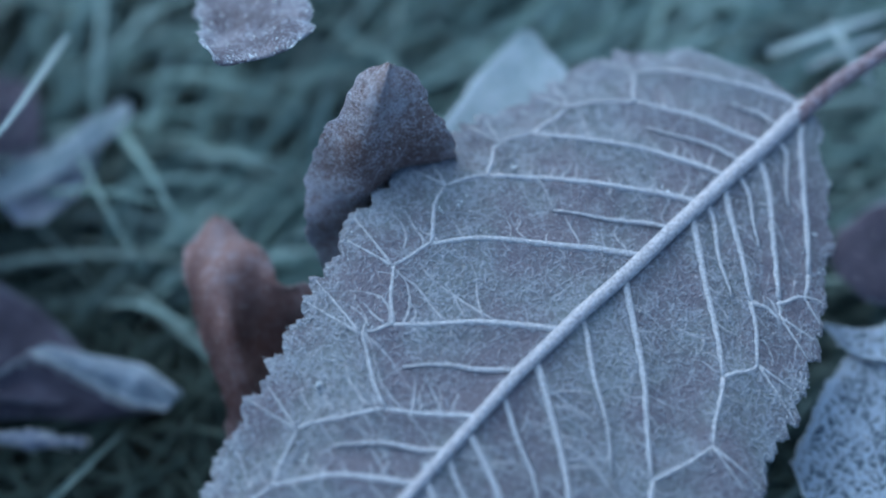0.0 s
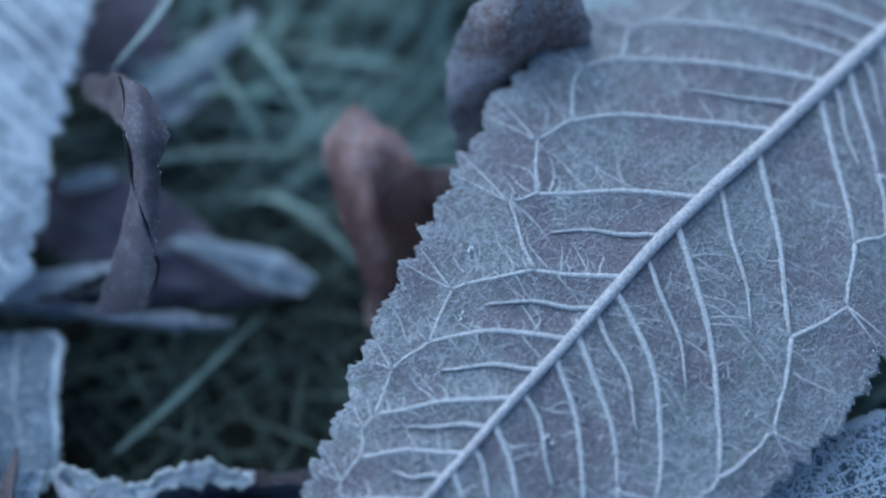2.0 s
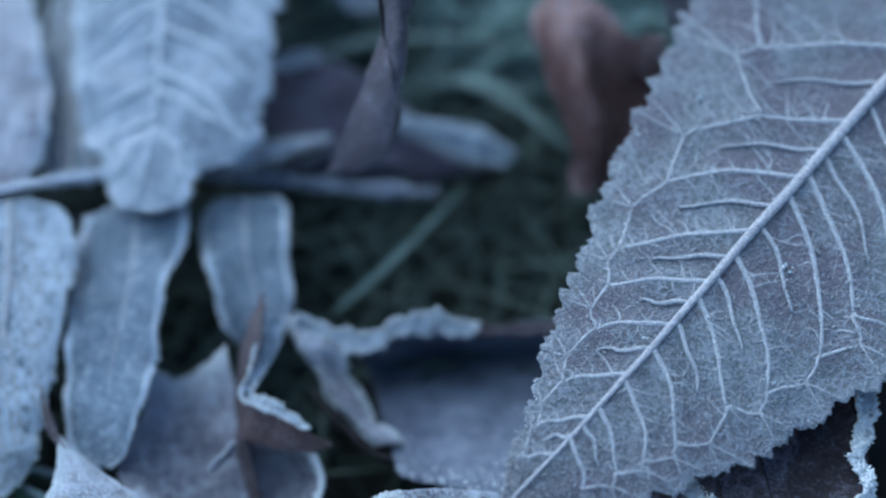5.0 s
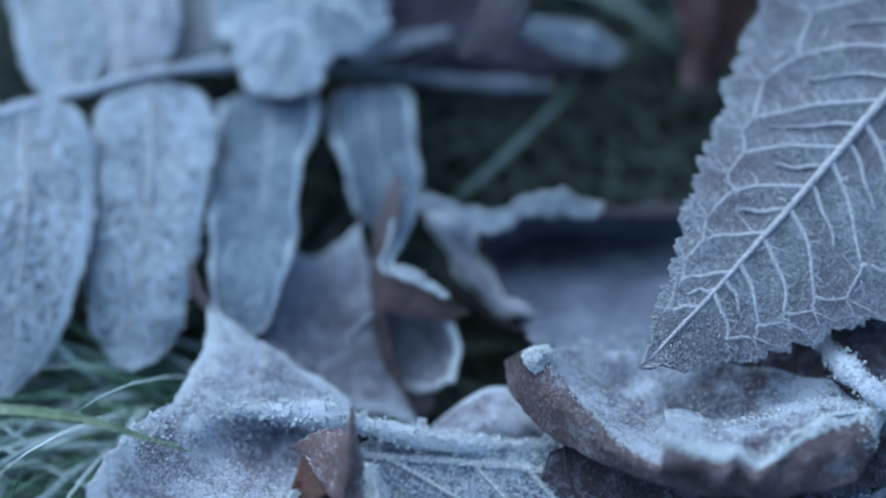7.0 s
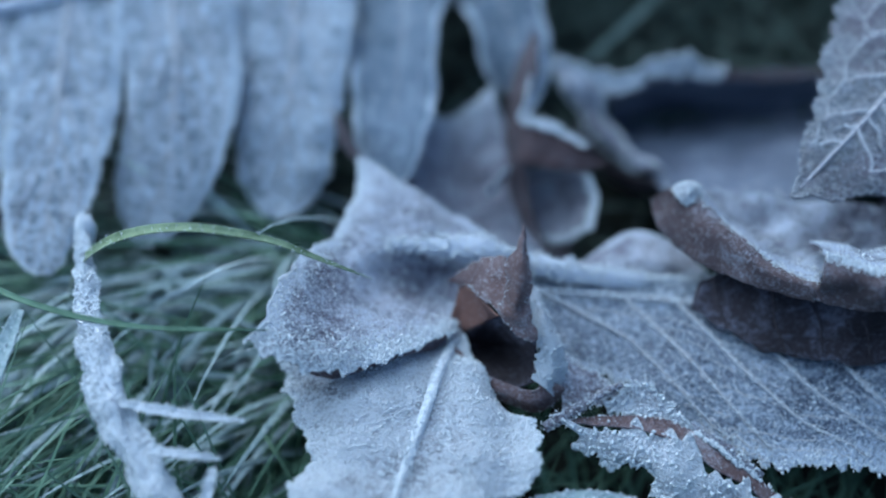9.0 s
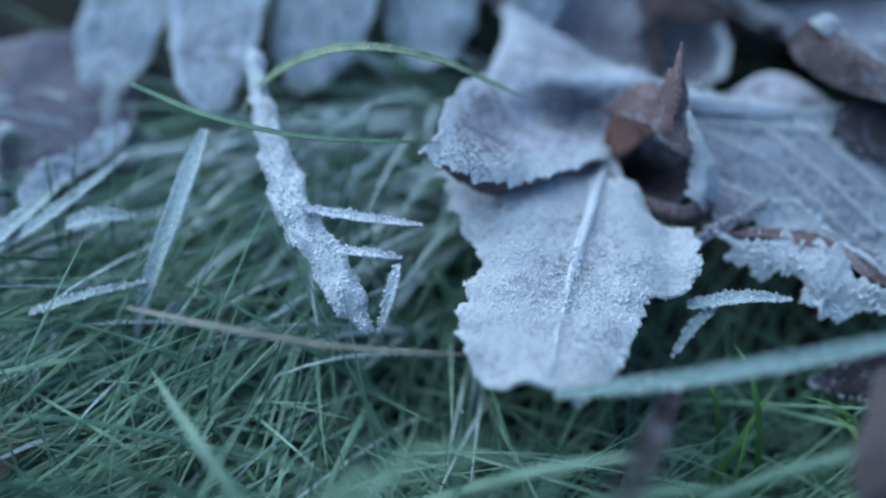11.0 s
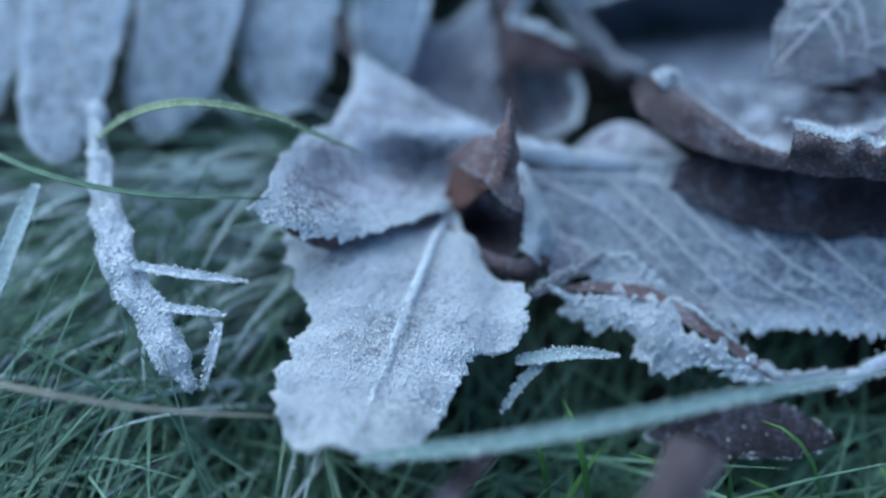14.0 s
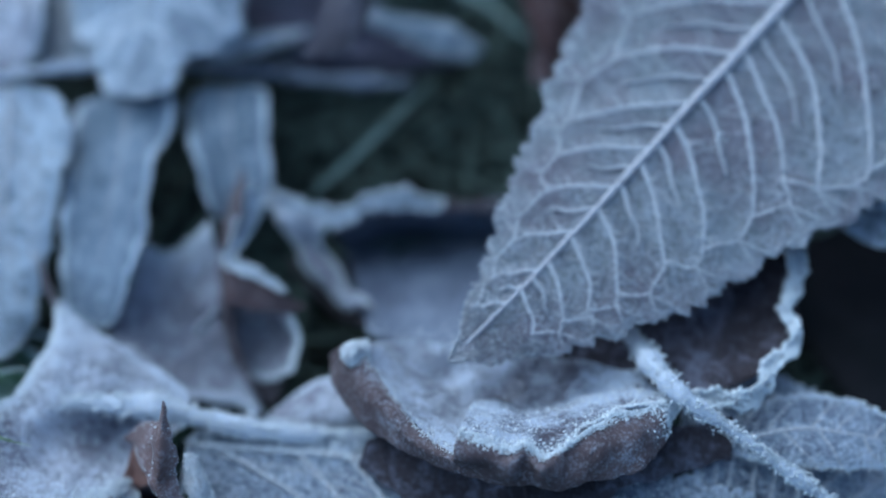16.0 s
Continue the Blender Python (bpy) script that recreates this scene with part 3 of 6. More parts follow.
def main_veins():
    """Midrib, forked side veins and the finer net between them, raised on the underside of the big leaf."""
    rng = np.random.RandomState(4)
    s = np.linspace(0, .99, 90)
    p, n = main_b.at(s, s * 0)
    rad = np.interp(s, (0, .2, .4, .6, .8, 1), (.00140, .0012, .0010, .0008, .0005, .0002))
    v, f = tube([(p + n * (rad * .3)[:, None], rad)], 10)
    mesh_part("midrib", v, f, M_MIDRIB, main)
    fine, ridges, mids, twigs = [], [p[::4]], [], []
    twig = np.random.RandomState(23)
    # each side vein: start, bend and fork along the midrib, with their distances from it in millimetres
    FAR = ((.005, .0325, 13, .0675, 20.5), (.067, .0925, 10, .12, 19.5), (.126, .175, 15.5, .2275, 27), (.168, .23, 14, .30, 26), (.253, .32, 12.5, .3875, 23.5), (.366, .415, 9.5, .4675, 18.5), (.479, .505, 5.5, .53, 10.5),
           (.559, .5975, 8.5, .6425, 15), (.633, .68, 7.5, .7275, 13.5), (.70, .73, 6, .7625, 11), (.757, .7775, 4.5, .805, 8), (.82, .84, 3.5, .865, 6.3), (.873, .89, 2.5, .91, 4.5), (.92, .93, 1.6, .943, 3))
    NEAR = ((.018, .07, 10.5, .14, 19), (.085, .135, 10.5, .1875, 18.5), (.135, .175, 8.5, .2075, 15.5), (.185, .2375, 11, .285, 20.5), (.285, .3425, 12.5, .4125, 23.5), (.405, .475, 16, .565, 28.5), (.495, .53, 12, .6175, 24),
            (.55, .59, 11.5, .63, 19), (.58, .625, 11, .685, 19), (.663, .6975, 9.5, .745, 16.5), (.718, .7475, 7.5, .7825, 13.5), (.785, .81, 7.5, .84, 11.5), (.825, .845, 6.3, .868, 9.8), (.86, .877, 5.2, .893, 8), (.90, .912, 4, .922, 6))
    for sg, table in ((1, FAR), (-1, NEAR)):
        prof = main_b.prof_r if sg > 0 else main_b.prof
        runs = []
        for s0, s1, d1, s2, d2 in table:
            q = np.linspace(0, 1, 30)
            qa, qf = (d / (np.interp(s, *zip(*prof)) * 37.0) for s, d in ((s1, d1), (s2, d2)))
            qf = min(qf, .86)
            qa = min(qa, qf * .7)
            k = np.polyfit([0, qa, qf], [s0, s1, s2], 2)
            sv = np.where(q < qf, np.polyval(k, q), s2 + (2 * k[0] * qf + k[1]) * (q - qf)) + .0016 * np.sin(q * 14 + s0 * 90) * np.minimum(q * 3, 1)
            runs.append((s0, sv, qf, .00060 * (1 - .35 * s0)))
        q = np.linspace(0, 1, 30)
        forks = [np.interp(qf, q, sv) for _, sv, qf, _ in runs]
        joints = []
        for i in range(len(runs) - 1):
            m = (runs[i][2] + runs[i + 1][2]) / 2
            joints.append((m + (1 - m) * rng.uniform(.22, .40), (forks[i] + forks[i + 1]) / 2 + rng.uniform(-.008, .008)))
        for i, (s0, sv, qf, r0) in enumerate(runs):
            e = np.linspace(0, qf, 18)
            ss = np.interp(e, q, sv)
            if ss.max() > .985:
                continue
            pt, n = main_b.at(ss, sg * e)
            paths = [(pt - n * r0 * .15, (r0 * 1.25, r0 * 1.0, r0 * .8))]
            for k, back in ((i - 1, True), (i, False)):
                if not 0 <= k < len(joints):
                    continue
                qj, sj = joints[k]
                if sj > .97:
                    continue
                g = np.linspace(0, 1, 9)
                pt, n = main_b.at(ss[-1] + (sj - ss[-1]) * g + .002 * np.sin(g * 6 + i), sg * (qf + (qj - qf) * g ** .9))
                paths.append((pt - n * r0 * .05, (r0 * .8, r0 * .6)))
                for ds in (-.012, .010) if not back else ():
                    pt, n = main_b.at(np.minimum(sj + ds * g, .985), sg * (qj + (.985 - qj) * g))
                    paths.append((pt + n * r0 * .1, (r0 * .5, r0 * .4, r0 * .2)))
            v, f = tube(paths, 6)
            ridges.extend(p for p, _ in paths)
            mesh_part("vein", v, f, M_VEIN, main)
        for i in range(len(runs) - 1):
            (sa, va, qa, _), (sb, vb, qb, _) = runs[i], runs[i + 1]
            gap = sb - sa
            across = max(3, int(round(gap * main_b.length / .0019)))
            along = int(round(np.interp((sa + sb) / 2, *zip(*prof)) * .037 / .0021)) + 3
            fine.extend(lace(main_b, q, va, vb, sg, across, along, rng, .72, i))
            count = int(along * .85) if gap > .022 else 0
            for q0 in (np.linspace(.08, .72, count) + twig.normal(size=count) * .17 / max(count, 1)) if count else ():
                g = np.linspace(0, 1, 10)
                top = twig.choice((twig.uniform(.28, .5), twig.uniform(.5, .8), .98), p=(.4, .35, .25))
                rise = twig.uniform() < .72
                drift = twig.uniform(.5, 1.15) * gap * main_b.length * top / (np.interp((sa + sb) / 2, *zip(*prof)) * .037)
                qg = np.clip(q0 + (drift if rise else -drift) * g ** twig.uniform(.8, 1.5) + twig.uniform(.006, .016) * np.sin(g * twig.uniform(4, 8) + twig.uniform(0, 6)), .03, .95)
                eg = np.clip(top * g + .045 * np.sin(g * twig.uniform(6, 10) + twig.uniform(0, 6)) * g, 0, 1)
                if rise:
                    eg = 1 - eg
                run = np.interp(qg, q, va) * (1 - eg) + np.interp(qg, q, vb) * eg
                if run.max() < .97:
                    pt, n = main_b.at(run, sg * qg)
                    w = twig.uniform(.00020, .00033)
                    twigs.append((pt + n * .00004, (w, w * .8, w * .6, w * .3)))
            if gap > .040 and rng.uniform() < .8:
                q0 = rng.uniform(.34, .5)
                e = np.linspace(0, 1, 14)
                smid = (sa + sb) / 2 + (np.interp(q0 * e, q, va) - sa + np.interp(q0 * e, q, vb) - sb) / 2 + .002 * np.sin(e * 9 + i)
                pt, n = main_b.at(smid, sg * q0 * e)
                mids.append((pt - n * .00008, (.00048, .00038, .00020)))
                for ds in (-1, 1):
                    pt, n = main_b.at(smid[-1] + ds * gap * .45 * np.linspace(0, 1, 6), sg * (q0 + .10 * np.linspace(0, 1, 6)))
                    fine.append((pt + n * .00006, (.00016, .00012)))
    # blade and net sag between the veins
    def sag(co):
        near = np.full(len(co), 1.0)
        for r in ridges:
            near = np.minimum(near, np.linalg.norm(co[:, None] - r[None, ::2], axis=2).min(1))
        co[:, 2] -= .00060 * (1 - np.exp(-(near / .0022) ** 2)) * np.clip(1 - (near - .004) / .01, 0, 1)
        return co

    me = main.children[0].data
    co = np.zeros(len(me.vertices) * 3)
    me.vertices.foreach_get("co", co)
    co = sag(co.reshape(-1, 3) + np.array(main.location))
    me.vertices.foreach_set("co", (co - np.array(main.location)).ravel())
    v, f = tube([(sag(np.array(p)), r) for p, r in fine], 5)
    mesh_part("vein_net", v, f, M_NET, main, kind="stuff")
    v, f = tube([(sag(np.array(p)), r) for p, r in twigs], 5)
    mesh_part("branch_vein", v, f, M_TWIG, main, kind="stuff")
    ridges.extend(p for p, _ in mids + twigs[::2])
    for p, r in mids:
        v, f = tube([(sag(np.array(p)), r)], 6)
        mesh_part("vein", v, f, M_VEIN, main)
    k = rng.randint(0, len(ridges), 15000)
    u = rng.uniform(size=15000)
    on = np.array([ridges[i][int(w * (len(ridges[i]) - 1.01))] * (1 - (w * (len(ridges[i]) - 1.01)) % 1) + ridges[i][int(w * (len(ridges[i]) - 1.01)) + 1] * ((w * (len(ridges[i]) - 1.01)) % 1) for i, w in zip(k, u)])
    v, f = crystals(on + rng.normal(size=(15000, 3)) * np.array([.00030, .00022, .0001]) + np.array([0, 0, .00015]), np.tile(UPZ, (15000, 1)), .00032, rng)
    mesh_part("vein_rime", v, f, M_VEIN, main, kind="stuff")
    p, n = main_b.at(1 - .26 * rng.uniform(size=7500) ** 1.5, rng.uniform(-1, 1, 7500))
    v, f = crystals(p, n, .00036, rng)
    mesh_part("tip_rime", v, f, M_VEIN, main, kind="stuff")
    p, n = main_b.at(rng.uniform(0, 1, 15000), rng.uniform(-1, 1, 15000))
    v, f = crystals(sag(p), n, .00024, rng)
    mesh_part("surface_rime", v, f, M_NET, main, kind="stuff")
    spot, n = main_b.at(rng.uniform(.08, .8, 16), rng.uniform(-.85, .85, 16))
    v, f = crystals(np.repeat(spot, 9, 0) + rng.normal(size=(144, 3)) * .00035 + np.array([0, 0, .0002]), np.tile(UPZ, (144, 1)), .0007, rng)
    mesh_part("ice_crumbs", v, f, M_RIME, main, kind="stuff")
    stalk = through_points([(0.0563, 0.1073, 0.0455), (0.0637, 0.1134, 0.0465), (0.0717, 0.1181, 0.0490), (0.0921, 0.1335, 0.0500), (0.1181, 0.1547, 0.0460)], np.linspace(0, 1, 40))
    v, f = tube([(stalk, (.0015, .00135, .0012, .0013, .0016))], 10)
    mesh_part("petiole", v, f, M_STALK, main, label="reddish mauve stalk")


main_veins()

# ---- behind the big leaf ----
sheet("upright_leaf", "brown speckled dry leaf creased down its middle, standing upright", M_UPRIGHT, [[(-0.0079, 0.1049, 0.0640), (-0.0120, 0.1040, 0.0620), (-0.0152, 0.1007, 0.0580), (-0.0189, 0.0979, 0.0540), (-0.0207, 0.0958, 0.0490), (-0.0212, 0.0891, 0.0430), (-0.0194, 0.0857, 0.0340)],
    [(-0.0077, 0.1037, 0.0655), (-0.0093, 0.0996, 0.0640), (-0.0107, 0.0972, 0.0595), (-0.0121, 0.0941, 0.0550), (-0.0128, 0.0918, 0.0490), (-0.0129, 0.0907, 0.0400), (-0.0125, 0.0876, 0.0300)], [(-0.0075, 0.1040, 0.0650), (-0.0076, 0.1001, 0.0625), (-0.0074, 0.0982, 0.0580), (-0.0068, 0.0960, 0.0520), (-0.0069, 0.0967, 0.0440), (-0.0073, 0.0965, 0.0370), (-0.0080, 0.0928, 0.0280)],
    [(-0.0070, 0.1039, 0.0650), (-0.0035, 0.1033, 0.0625), (-0.0008, 0.1003, 0.0570), (0.0016, 0.0989, 0.0515), (0.0020, 0.0993, 0.0430), (0.0015, 0.0992, 0.0360), (-0.0004, 0.0971, 0.0280)]], ragged=.0005, crumple=.0006, wave=.007, cols=70, rows=50, rime=260, rime_size=.0003, edges=("near", "far"), seed=21)
sheet("rusty_leaf", "reddish brown curled leaf with a thin drawn-out corner", M_RUST, [[(-0.0383, 0.0977, 0.0310), (-0.0427, 0.0915, 0.0300), (-0.0413, 0.0831, 0.0280), (-0.0398, 0.0764, 0.0260), (-0.0362, 0.0698, 0.0220), (-0.0355, 0.0626, 0.0140)], [(-0.0375, 0.0963, 0.0325), (-0.0364, 0.0873, 0.0340), (-0.0347, 0.0791, 0.0330), (-0.0333, 0.0733, 0.0300), (-0.0311, 0.0683, 0.0250), (-0.0315, 0.0622, 0.0150)], [(-0.0369, 0.0960, 0.0320), (-0.0314, 0.0896, 0.0330), (-0.0300, 0.0846, 0.0310), (-0.0288, 0.0794, 0.0265), (-0.0273, 0.0752, 0.0220), (-0.0287, 0.0648, 0.0140)], [(-0.0364, 0.0961, 0.0310), (-0.0293, 0.0883, 0.0320), (-0.0259, 0.0841, 0.0325), (-0.0192, 0.0831, 0.0335), (-0.0207, 0.0796, 0.0240), (-0.0247, 0.0687, 0.0150)]],
    ragged=.0006, crumple=.0011, wave=.008, cols=60, rows=40, rime=400, rime_size=.0003, edges=("near", "far"), bias=.3, seed=22)
leaf("frosted_leaf", "purple-grey leaf tip thick with frost", M_BROWNF, [(-0.0398, 0.1802, 0.0300), (-0.0329, 0.1364, 0.0480), (-0.0285, 0.1063, 0.0625)], .0095, .0085, prof=[(0, .5), (.4, 1), (.8, 1), (.93, .95), (1, .55)],
    up=(0, -.3, .9), curl=(25, 25), ripple=.002, wave=.007, ragged=.12, crumple=.0012, rime=1600, rime_size=.0006, seed=23)
leaf("teal_leaf", "pale teal frosted leaf leaning in the grass", M_TEAL, [(0.0136, 0.1010, 0.0290), (0.0142, 0.1143, 0.0330), (0.0146, 0.1318, 0.0360)], .0150, .0140, prof=[(0, 1), (.4, .95), (.7, .6), (1, .05)], fold=(4, 4), ragged=.04, rime=300, seed=24)
sheet("narrow_leaf", "narrow frosted leaf folded along its rib", M_TEAL, [[(-0.0843, 0.1126, 0.0160), (-0.0748, 0.1176, 0.0180), (-0.0663, 0.1240, 0.0180), (-0.0609, 0.1317, 0.0150)], [(-0.0812, 0.1079, 0.0150), (-0.0719, 0.1131, 0.0165), (-0.0641, 0.1202, 0.0165), (-0.0594, 0.1297, 0.0145)]], ragged=.0005, crumple=.0006, wave=.008, rime=700, rime_size=.0006, edges=("near", "far"), seed=25)
sheet("frosted_leaf", "small pale frosted leaf lobe in the grass", M_MAUVE, [[(-0.0809, 0.1086, 0.0145), (-0.0721, 0.1138, 0.0160), (-0.0648, 0.1205, 0.0155)], [(-0.0785, 0.1060, 0.0125), (-0.0716, 0.1075, 0.0130), (-0.0660, 0.1157, 0.0130)]], ragged=.0007, crumple=.0007, wave=.007, rime=600, edges=("far",), seed=26)
sheet("purple_leaf", "dull purple flat leaf lying low", M_PURPLE, [[(-0.1005, 0.1379, 0.0100), (-0.0900, 0.1395, 0.0115), (-0.0810, 0.1385, 0.0100)], [(-0.0989, 0.1259, 0.0125), (-0.0875, 0.1265, 0.0135), (-0.0776, 0.1288, 0.0120)], [(-0.0973, 0.1161, 0.0125), (-0.0862, 0.1164, 0.0130), (-0.0767, 0.1209, 0.0120)]], ragged=.0006, crumple=.0008, rime=250, seed=27)
sheet("lance_leaf", "purple lance-shaped leaf with a white frosted rim", M_PURPLE, [[(-0.0961, 0.0702, 0.0120), (-0.0834, 0.0714, 0.0130), (-0.0725, 0.0797, 0.0128), (-0.0639, 0.0762, 0.0118), (-0.0554, 0.0720, 0.0108), (-0.0478, 0.0707, 0.0100)], [(-0.0983, 0.0689, 0.0110), (-0.0863, 0.0692, 0.0080), (-0.0728, 0.0705, 0.0065), (-0.0642, 0.0700, 0.0065), (-0.0556, 0.0709, 0.0075), (-0.0497, 0.0709, 0.0090)]], crumple=.0005, wave=.010, rime=700, rime_size=.0005, edges=("near",), bias=.9, cols=70, seed=28)
sheet("lance_leaf", "pale frosted narrow leaf half", M_SLATE, [[(-0.0722, 0.0803, 0.0135), (-0.0638, 0.0765, 0.0125), (-0.0553, 0.0722, 0.0115), (-0.0473, 0.0704, 0.0108)], [(-0.0711, 0.0814, 0.0125), (-0.0616, 0.0774, 0.0142), (-0.0521, 0.0749, 0.0138), (-0.0461, 0.0718, 0.0112)], [(-0.0707, 0.0826, 0.0115), (-0.0606, 0.0795, 0.0125), (-0.0510, 0.0774, 0.0120), (-0.0451, 0.0731, 0.0105)]], crumple=.0004, rime=900, rime_size=.0004, edges=("near",), bias=.9, seed=29)
leaf("purple_leaf", "dark purple leaf lying under the others", M_PURPLE, [(-0.1053, 0.0919, 0.0110), (-0.0845, 0.0827, 0.0120), (-0.0602, 0.0740, 0.0080)], .0125, .0085, prof=OVAL, curl=(-15, 10), ripple=.0012, seed=30)
leaf("frosted_leaf", "white frosted leaf tip on a dark leaf", M_WHITE, [(-0.0985, 0.0672, 0.0200), (-0.0893, 0.0701, 0.0190), (-0.0800, 0.0728, 0.0180)], .0022, .0026, prof=[(0, 1), (.5, .8), (1, .05)], ripple=.0006, ragged=.1, rime=400, seed=31)
leaf("frosted_leaf", "small pale oval leaf end", M_BLUE, [(-0.0928, 0.0901, 0.0160), (-0.0882, 0.0915, 0.0160), (-0.0837, 0.0933, 0.0150)], .0020, .0020, prof=BLUNT, seed=32)
leaf("pale_leaf", "pale blue frosted leaf with pinkish spots and a ragged tip", M_PALE, [(-0.1118, 0.1619, 0.0340), (-0.1058, 0.1270, 0.0360), (-0.1093, 0.0952, 0.0340), (-0.1099, 0.0691, 0.0290), (-0.1124, 0.0532, 0.0260)], .0222, .0180,
    prof=[(0, .1), (.1, .75), (.35, 1), (.7, .93), (.82, .84), (.87, .76), (.90, .66), (.91, .46), (.93, .42), (.97, .36), (1, .15)], curl=(-15, -22), ripple=.0011, wave=.012, crumple=.0003, teeth=24, bite=.0020, ragged=.06,
    veins=15, midrib=.0012, vein_r=.00055, vein_mat=M_SNOWRIB, lean=.14, rime=4200, rime_size=.0005, rim_bias=.75, rows=160, seed=33)
curled = sheet("curled_leaflet", "dry grey-brown leaflet twisted round its dark rib", M_CURL, [[(-0.0686, 0.0812, 0.0640), (-0.0680, 0.0785, 0.0620), (-0.0682, 0.0753, 0.0600), (-0.0676, 0.0703, 0.0560), (-0.0667, 0.0658, 0.0510), (-0.0660, 0.0627, 0.0460)], [(-0.0684, 0.0812, 0.0640), (-0.0655, 0.0768, 0.0635), (-0.0647, 0.0726, 0.0615), (-0.0648, 0.0689, 0.0580), (-0.0651, 0.0651, 0.0530), (-0.0658, 0.0625, 0.0460)], [(-0.0681, 0.0812, 0.0640), (-0.0650, 0.0805, 0.0610), (-0.0622, 0.0748, 0.0580), (-0.0636, 0.0713, 0.0560), (-0.0642, 0.0663, 0.0510), (-0.0656, 0.0625, 0.0460)]],
    ragged=.0004, crumple=.0004, wave=.005, rime=140, rime_size=.0003, edges=("near", "far"), seed=34)
sheet("flap", "lower half twisted back", M_CURL, [[(-0.0676, 0.0701, 0.0540), (-0.0698, 0.0677, 0.0480), (-0.0724, 0.0651, 0.0420), (-0.0755, 0.0612, 0.0360), (-0.0787, 0.0575, 0.0310)], [(-0.0663, 0.0647, 0.0520), (-0.0679, 0.0628, 0.0450), (-0.0697, 0.0605, 0.0400), (-0.0727, 0.0591, 0.0350), (-0.0785, 0.0575, 0.0310)], [(-0.0656, 0.0621, 0.0470), (-0.0656, 0.0604, 0.0420), (-0.0674, 0.0580, 0.0370), (-0.0715, 0.0574, 0.0330), (-0.0783, 0.0574, 0.0310)]], under=curled, ragged=.0003, crumple=.0003, rime=60, rime_size=.0003, seed=111)
sheet("flap", "brown part bent back behind", M_STEMLEAF, [[(-0.0832, 0.0973, 0.0400), (-0.0779, 0.0946, 0.0450), (-0.0716, 0.0898, 0.0520)], [(-0.0820, 0.0935, 0.0390), (-0.0773, 0.0890, 0.0430), (-0.0712, 0.0815, 0.0490)]], under=curled, ragged=.0004, crumple=.0005, seed=115)
v, f = tube([(through_points([(-0.0685, 0.0810, 0.0642), (-0.0679, 0.0783, 0.0623), (-0.0681, 0.0751, 0.0603), (-0.0674, 0.0697, 0.0562), (-0.0665, 0.0657, 0.0512), (-0.0658, 0.0624, 0.0462), (-0.0656, 0.0603, 0.0422), (-0.0682, 0.0577, 0.0365)], np.linspace(0, 1, 40)), (.0002, .0003, .0004, .0003, .0003, .0001))], 6)
mesh_part("midrib", v, f, M_DARK, curled, label="dark rib")

# ---- the compound leaf ----
compound = thing("compound_leaf", (-0.1443, 0.0525, 0.0290), "blue-grey frosted compound leaf with paired leaflets along a stalk", "leaf")
stem("stalk", "rime-covered stalk that carries the paired leaflets", M_MAUVE, [(-0.1964, 0.0354, 0.0310), (-0.1637, 0.0451, 0.0300), (-0.1443, 0.0525, 0.0290), (-0.1302, 0.0580, 0.0270), (-0.1171, 0.0630, 0.0220), (-0.1094, 0.0653, 0.0180)],
    (.0011, .0012, .0012, .0011, .0010, .0007), "stalk", rime=2200, rime_size=.0005, lumps=.12, under=compound)
stem("twig", "slate-grey frosted twig end lying beyond the pale leaf", M_HOLLOW, [(-0.1175, 0.0642, 0.0200), (-0.1054, 0.0664, 0.0160), (-0.0904, 0.0665, 0.0130), (-0.0751, 0.0650, 0.0120), (-0.0605, 0.0641, 0.0120)], (.0009, .0013, .0014, .0015, .0008), "twig", rime=1200, rime_size=.0006, lumps=.22)
